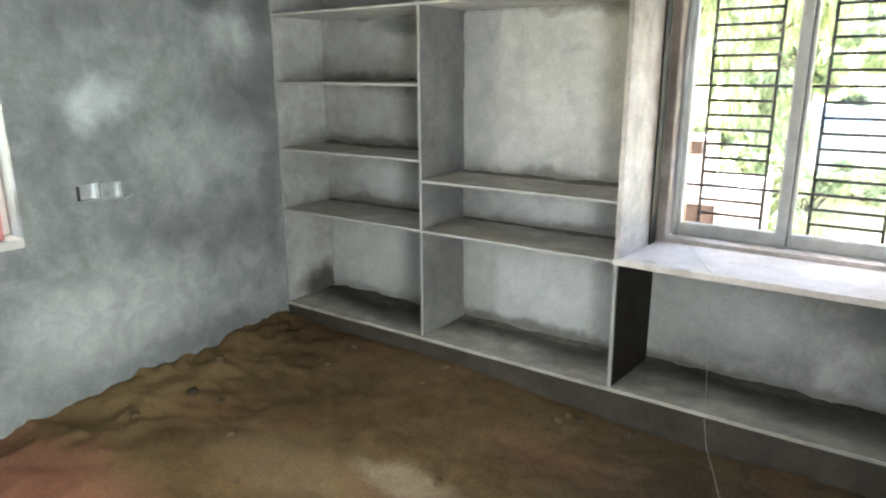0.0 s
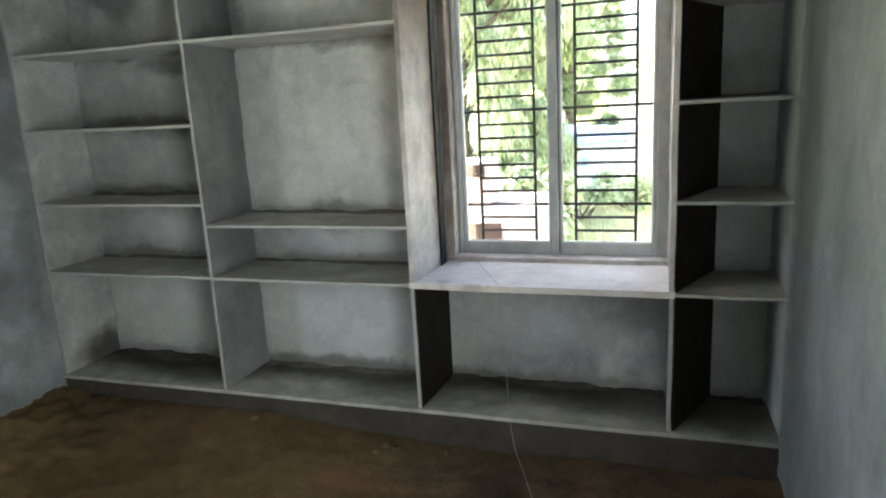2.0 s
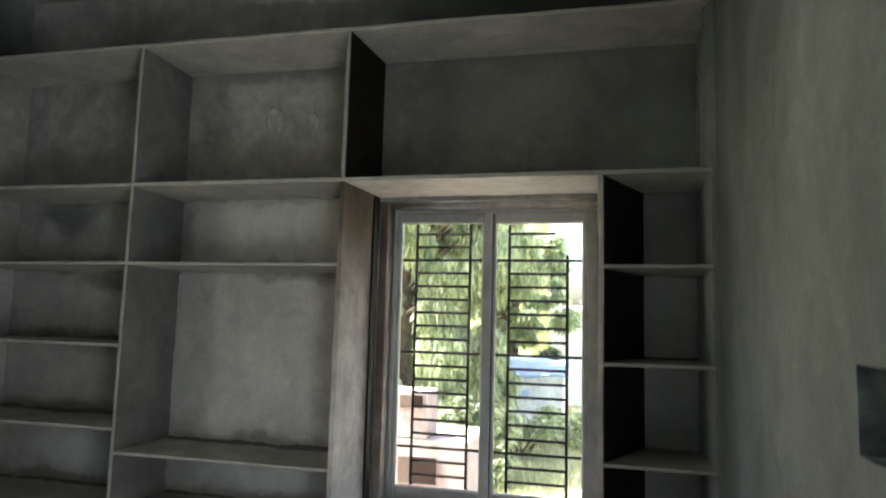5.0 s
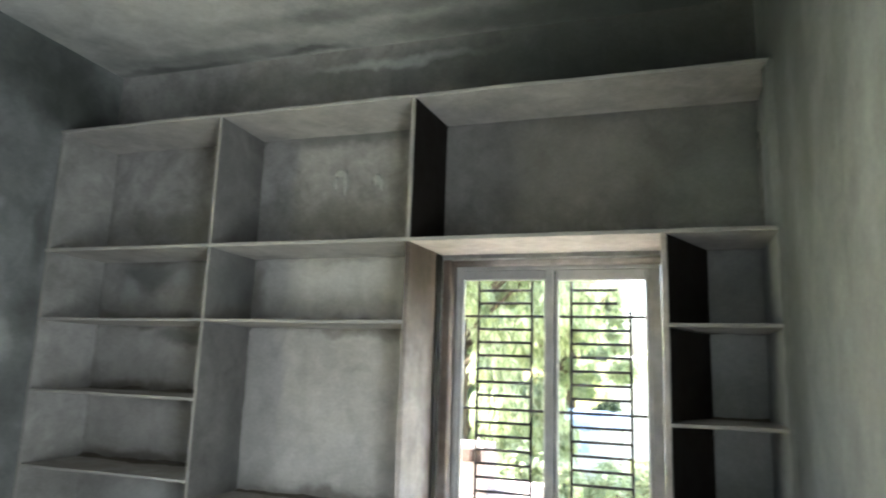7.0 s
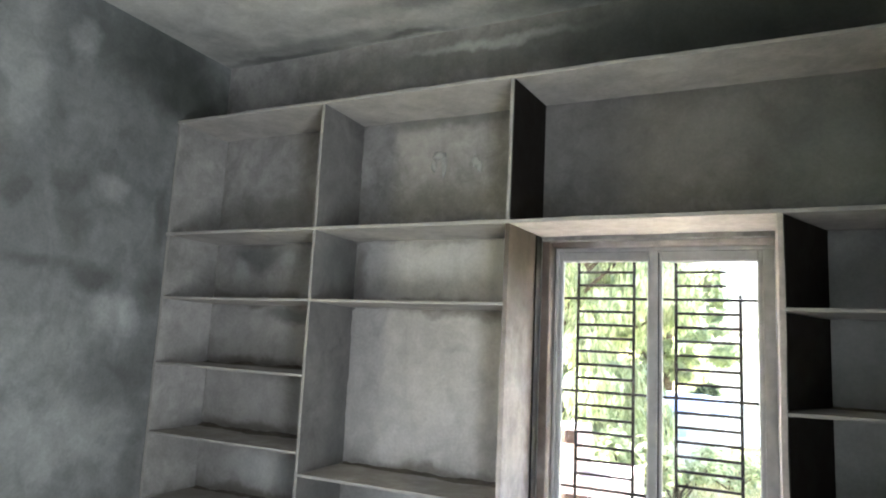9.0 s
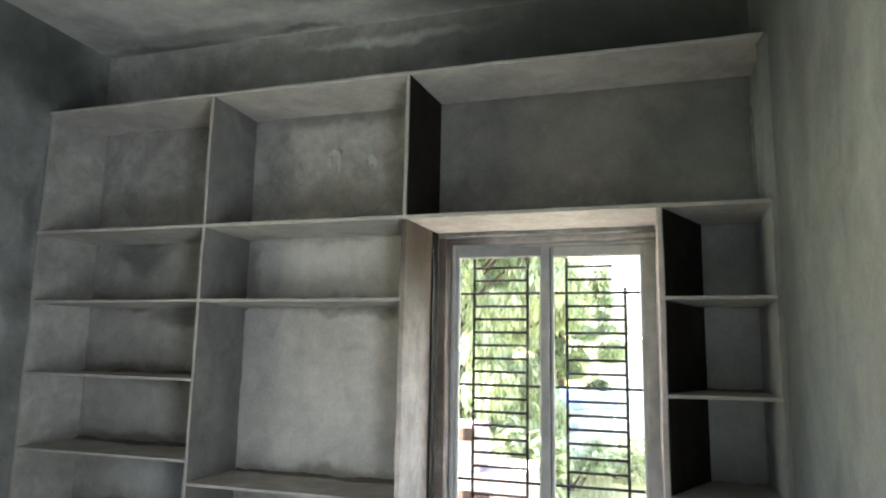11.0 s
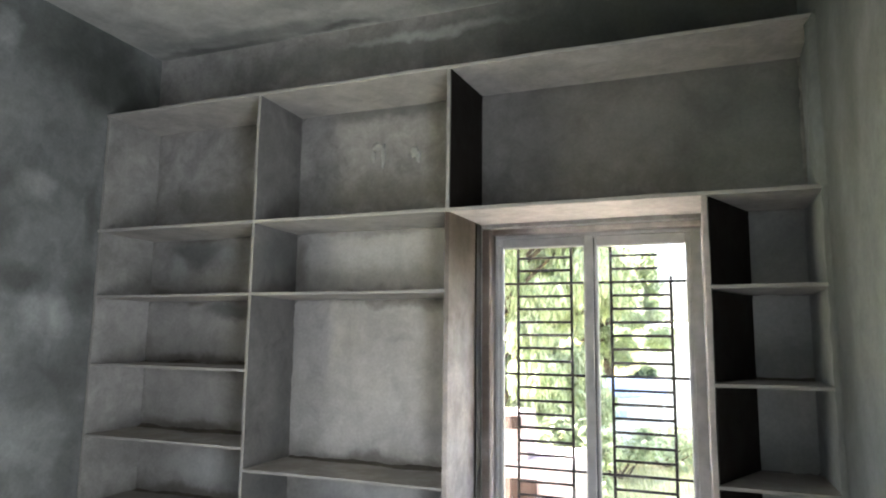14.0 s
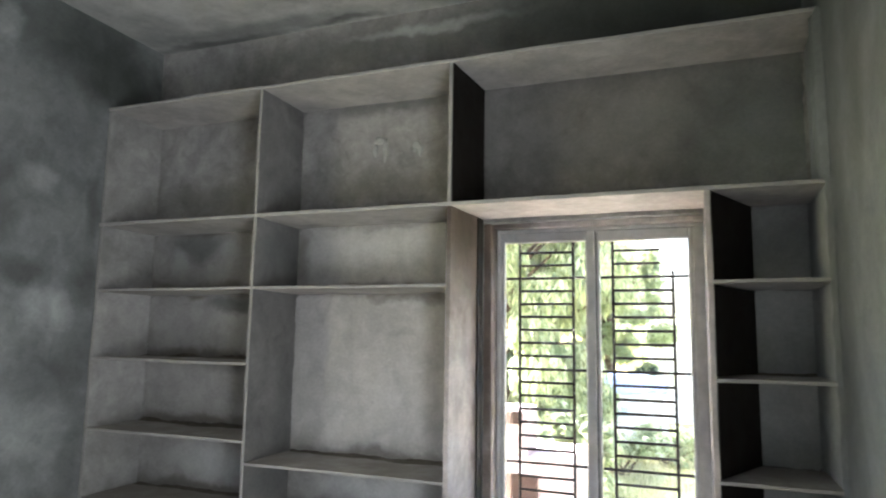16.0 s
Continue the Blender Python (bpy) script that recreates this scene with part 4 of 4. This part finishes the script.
part("conduit_end", tube([(XW - 0.01, -0.935, 0.969), (XW + 0.02, -0.90, 0.967), (XW + 0.014, -0.86, 0.980)], 0.007, 8), M_STEEL, b, "bent conduit stub")
b = recessed_box(XE, BOX_E, -1, 0.05, wall_east, M_BOXIN, M_BOXIN)
part("module", box(XE + 0.004, XE + 0.03, -1.494, -1.442, 1.470, 1.530, 0.002), M_WHITEP, b, "white plastic module")
part("cable_entry", box(XE + 0.008, XE + 0.03, -1.494, -1.459, 1.403, 1.466, 0.002), M_BLACK, b, "dark cable entry")
smooth(part("mortar_smear", lump(XE + 0.045, -1.37, 1.48, 0.012, 0.055, 0.045, 3.0, 0.7), M_BOXIN, b, "cement smeared over the back"))
smooth(part("mortar_smear", lump(XE + 0.04, -1.33, 1.415, 0.016, 0.025, 0.018, 8.0, 0.7), M_DARKCLOD, b))
hook = tagged(new("conduit_box"), "small dark conduit box high on the plaster", "conduit box")
part("body", tube([(XW + 0.001, -0.988, 2.515), (XW + 0.022, -0.988, 2.515)], 0.028, 12), M_BLACK, hook)
part("screw_cap", tube([(XW + 0.0225, -0.988, 2.512), (XW + 0.03, -0.988, 2.512)], 0.013, 10), M_WHITEP, hook, "pale cap")

# ---- loose things ----
line = [(0.122, 0.444, 0.862), (0.134, 0.44, 0.82), (0.146, 0.425, 0.806), (0.16, 0.38, 0.804), (0.19, 0.34, 0.786), (0.28, 0.16, 0.784), (0.36, 0.0, 0.784), (0.368, -0.014, 0.77),
        (0.372, -0.016, 0.6), (0.385, -0.018, 0.4), (0.395, -0.02, 0.2), (0.42, -0.06, 0.115), (0.48, -0.18, 0.085), (0.53, -0.3, 0.068)]
tagged(smooth(part("string", tube(line, 0.0010, 5), M_STRING)), "thin white string trailing from the window to the floor", "string")

rng = random.Random(5)


def clod(x, y, r, material, seed):
    z = floor_height(x, y)
    return tagged(smooth(part("earth_clod", lump(x, y, z + r * 0.25, r, r * rng.uniform(0.7, 1.1), r * 0.65, seed, 0.6), material)),
                  "small clod of dried earth lying on the sand", "clod", "earth clods on the floor")


clod(-1.63, -0.86, 0.026, M_DARKCLOD, 1)
clod(-1.50, -0.80, 0.014, M_DARKCLOD, 2)
clod(-0.79, -0.05, 0.022, M_CLOD, 3)
clod(-0.13, -0.08, 0.018, M_CLOD, 4)
clod(-0.08, -0.09, 0.018, M_DARKCLOD, 5)
clod(0.13, -0.05, 0.018, M_DARKCLOD, 6)
clod(-1.75, -0.62, 0.026, M_CLOD, 7)
clod(-1.66, -1.12, 0.022, M_CLOD, 8)
clod(-1.25, -0.95, 0.02, M_CLOD, 9)
clod(-0.35, -0.73, 0.02, M_CLOD, 10)
for i in range(10):
    clod(rng.uniform(-1.85, 0.6), rng.uniform(-1.6, -0.08), rng.uniform(0.006, 0.016), rng.choice((M_CLOD, M_CLOD, M_DARKCLOD)), 20 + i)

# ---- outdoors ----
bm = bmesh.new()
bmesh.ops.create_grid(bm, x_segments=60, y_segments=60, size=300)
for v in bm.verts:
    v.co.z = GROUND + (0.25 * noise.noise(v.co * 0.03) if v.co.length > 40 else 0.0)
tagged(part("ground", bm, M_LAWN), "rough grassy ground with bare sandy patches", "ground", kind="structure")

masonry = tagged(new("masonry_block"), "pale pinkish stepped masonry with brown shutters, in the yard", "masonry")
part("lower_block", slab(-1.9, -0.09, 3.2, 4.1, GROUND, 0.58, 0.006, 0.2, 0.015), M_RENDER, masonry)
part("upper_block", slab(-1.9, -0.455, 3.2, 3.55, 0.581, 0.985, 0.006, 0.2, 0.015), M_RENDER, masonry)


def shutter(x0, xm, x1, z0, z1):
    """A window with one faded and one dark leaf in a pale frame."""
    w = part("shutter_frame", box(x0 - 0.012, x1 + 0.014, 3.186, 3.1985, z0 - 0.014, z1 + 0.014), M_RENDER, masonry, "pale plaster frame")
    part("leaf", box(x0, xm - 0.004, 3.165, 3.1855, z0, z1, 0.004), M_FADED, w, "faded brown leaf")
    part("leaf", box(xm + 0.004, x1, 3.158, 3.1855, z0, z1, 0.004), M_HOLE, w, "dark brown leaf")
    return w


shutter(-0.70, -0.587, -0.50, 0.846, 0.951)
shutter(-0.70, -0.587, -0.365, 0.222, 0.436)

house = tagged(new("house"), "low whitewashed house beyond the trees", "house")
part("wall", box(-0.22, 6.5, 14.0, 20.0, GROUND, 1.95), M_WHITE, house)
part("roof", box(-0.4, 6.7, 13.8, 20.2, 1.951, 2.05, 0.01), M_WHITE, house)
part("window", box(0.9, 1.5, 13.96, 13.999, 0.6, 1.5), M_FRAME, house, "grey shutter")

heap = tagged(new("tarpaulin_heap"), "stacked pallets half covered by a blue plastic tarpaulin", "tarpaulin")
part("stack", slab(-1.25, 0.35, 9.1, 10.3, GROUND, 0.72, 0.02, 0.25, 0.03), M_WHITE, heap)


def sheet(x0, x1, y0, y1, z, drop):
    bm = bmesh.new()
    rows = []
    for j in range(25):
        row = []
        for i in range(33):
            x, y = x0 + (x1 - x0) * i / 32, y0 + (y1 - y0) * j / 24
            d = drop * max(0.0, 1 - j / 5.0) * (0.8 + 0.9 * noise.noise(Vector((x * 2.2, 0, 1))))
            row.append(bm.verts.new((x, max(y, y0 + 0.12 * (d < 0.02)), z - d + 0.05 * noise.noise(Vector((x * 4, y * 4, 0))) + 0.12 * j / 24)))
        rows.append(row)
    for a, b in zip(rows, rows[1:]):
        for i in range(32):
            bm.faces.new((a[i], a[i + 1], b[i + 1], b[i]))
    bmesh.ops.solidify(bm, geom=bm.faces[:], thickness=0.006)
    return bm


smooth(part("tarpaulin", sheet(-1.35, 0.42, 8.98, 10.3, 0.84, 0.16), M_TARP, heap, "creased blue plastic sheet"))
part("tarpaulin", slab(-0.60, -0.22, 9.03, 9.095, 0.34, 0.49, 0.02, 0.08, 0.02), M_TARP, heap, "loose blue corner")
yellow = tagged(new("house"), "pale yellow plastered house behind the trees", "house")
part("wall", box(-9.0, -1.75, 24.0, 31.0, GROUND, 6.3), M_YELLOW, yellow)
part("roof", box(-9.2, -1.55, 23.8, 31.2, 6.301, 6.45, 0.01), M_WHITE, yellow)
for x in (-7.4, -5.0, -2.9):
    for z in (1.0, 4.1):
        part("window", box(x - 0.5, x + 0.5, 23.95, 23.999, z, z + 1.2), M_HOLE, yellow)


def leaf_cloud(name, centres, count, length, width, droop, seed, material, parent, label=""):
    """Many single leaves, strewn over clumps; each is a creased blade."""
    r = random.Random(seed)
    verts, faces = [], []
    for _ in range(count):
        c, rad = r.choice(centres)
        while True:
            d = Vector((r.uniform(-1, 1), r.uniform(-1, 1), r.uniform(-1, 1)))
            if d.length < 1:
                break
        p = Vector(c) + Vector((d.x * rad[0], d.y * rad[1], d.z * rad[2]))
        a = r.uniform(0, 2 * math.pi)
        out = Vector((math.cos(a), math.sin(a), 0))
        way = (out * (1 - droop) + Vector((0, 0, -1)) * droop * r.uniform(0.5, 1.4) + Vector((0, 0, r.uniform(-0.3, 0.3)))).normalized()
        side = way.cross(Vector((r.uniform(-0.5, 0.5), r.uniform(-0.5, 0.5), 1))).normalized()
        up = side.cross(way)
        l, w = length * r.uniform(0.6, 1.3), width * r.uniform(0.7, 1.2)
        n = len(verts)
        verts += [p, p + way * l * 0.45 + side * w, p + way * l * 0.45 + up * w * 0.5, p + way * l * 0.45 - side * w, p + way * l - up * w * 0.6]
        faces += [(n, n + 1, n + 2), (n, n + 2, n + 3), (n + 1, n + 4, n + 2), (n + 2, n + 4, n + 3)]
    mesh = bpy.data.meshes.new(name)
    mesh.from_pydata([tuple(v) for v in verts], [], faces)
    mesh.materials.append(material)
    ob = new(name, mesh)
    ob.parent = parent
    return tagged(ob, label)


def tree(x, y, height, spread, low, clumps, leaves, length, seed, material, label, droop=0.75):
    """A tapered trunk, limbs to the clumps, and a crown of leaves with gaps."""
    r = random.Random(seed)
    thing = tagged(new("tree"), label, "tree")
    lean = r.uniform(-0.2, 0.2)
    part("trunk", tube([(x, y, GROUND - 0.1), (x + lean * 0.4, y + 0.05, GROUND + height * 0.25), (x + lean, y, GROUND + height * 0.5), (x + lean * 1.3, y, GROUND + height * 0.8)],
                       [0.16, 0.12, 0.085, 0.03], 9), M_BARK, thing)
    centres = []
    for i in range(clumps):
        a, k = r.uniform(0, 2 * math.pi), r.uniform(0.15, 1.0) ** 0.6
        z = low + (height - low) * r.random()
        taper = 1 - 0.55 * abs((z - low) / (height - low) - 0.4)
        c = (x + spread * k * taper * math.cos(a), y + spread * k * taper * math.sin(a), GROUND + z)
        s = r.uniform(0.28, 0.55) * spread * 0.42
        centres.append((c, (s, s, s * 0.85)))
        if i % 3 == 0:
            base = (x + lean * 0.8, y, GROUND + min(z * 0.7, height * 0.6))
            mid = tuple((p + q) / 2 + r.uniform(-0.1, 0.1) for p, q in zip(base, c))
            part("limb", tube([base, mid, c], [0.05, 0.03, 0.01], 6), M_BARK, thing)
    leaf_cloud("crown", centres, leaves, length, length * 0.16, droop, seed + 1, material, thing)
    return thing


tree(-1.75, 6.7, 5.4, 1.75, 0.5, 120, 44000, 0.17, 11, M_LEAF, "mango tree with long drooping yellow-green leaves")
tree(-2.3, 8.8, 5.6, 1.6, 0.8, 70, 22000, 0.16, 23, M_LEAF, "mango tree with long drooping yellow-green leaves")
tree(-1.0, 12.6, 4.3, 1.35, 0.8, 80, 30000, 0.15, 37, M_LEAF_FAR, "small leafy tree beside a white house", 0.4)
tree(-4.6, 10.0, 6.5, 2.4, 1.0, 40, 9000, 0.18, 41, M_LEAF, "broad leafy tree at the yard's edge", 0.5)
tree(3.8, 22.5, 4.4, 2.6, 1.4, 30, 7000, 0.22, 53, M_LEAF_FAR, "leafy tree behind a white house", 0.4)


def bush(x, y, spread, height, leaves, length, seed, label, material=None):
    r = random.Random(seed)
    thing = tagged(new("bush"), label, "bush")
    centres = []
    for i in range(12):
        c = (x + r.uniform(-1, 1) * spread, y + r.uniform(-1, 1) * spread * 0.7, GROUND + height * r.uniform(0.25, 0.85))
        centres.append((c, (spread * 0.35, spread * 0.35, height * 0.22)))
        part("stem", tube([(x + r.uniform(-0.1, 0.1), y, GROUND - 0.05), c], [0.012, 0.005], 5), M_BARK, thing)
    leaf_cloud("leaves", centres, leaves, length, length * 0.3, 0.3, seed, material or M_LEAF, thing)
    return thing


bush(-0.45, 5.6, 0.42, 1.1, 1100, 0.12, 3, "low broad-leaved bush in the grass")
bush(-0.15, 7.4, 0.5, 0.75, 1000, 0.12, 4, "low broad-leaved bush in the grass")
bush(0.45, 8.6, 0.5, 0.6, 800, 0.11, 5, "low broad-leaved bush in the grass")
bush(-1.0, 4.9, 0.35, 1.0, 800, 0.12, 6, "low broad-leaved bush beside pale masonry")
bush(-0.2, 11.7, 0.24, 1.45, 2600, 0.10, 7, "dense shrub before a white house, its shade painted into the leaves", M_LEAF_SHADED)

woods = []
for i in range(120):
    a = rng.uniform(-1.25, 1.25)
    d = rng.uniform(34, 48)
    h = rng.uniform(0.5, 4.0)
    woods.append(((d * math.sin(a), d * math.cos(a), GROUND + h), (2.6, 2.0, 1.3)))
tagged(leaf_cloud("far_woods", woods, 26000, 0.5, 0.14, 0.4, 71, M_LEAF_FAR, None), "belt of far green trees", "woods", kind="stuff")

verts, faces = [], []
for _ in range(9000):
    y = 3.0 + 11.0 * rng.random() ** 1.5
    x = rng.uniform(-0.55, 0.2) * (y + 2.5) * 0.5 + 0.6
    if x < 0.2 and 3.1 < y < 4.2:
        continue
    a, h = rng.uniform(0, math.pi), rng.uniform(0.05, 0.2)
    dx, dy = 0.006 * math.cos(a), 0.006 * math.sin(a)
    lx, ly = rng.uniform(-0.06, 0.06), rng.uniform(-0.06, 0.06)
    n = len(verts)
    verts += [(x - dx, y - dy, GROUND - 0.01), (x + dx, y + dy, GROUND - 0.01), (x + lx, y + ly, GROUND + h)]
    faces.append((n, n + 1, n + 2))
mesh = bpy.data.meshes.new("grass")
mesh.from_pydata(verts, [], faces)
mesh.materials.append(M_GRASS)
tagged(new("grass", mesh), "patchy yellow-green grass in the yard", "grass", kind="stuff")
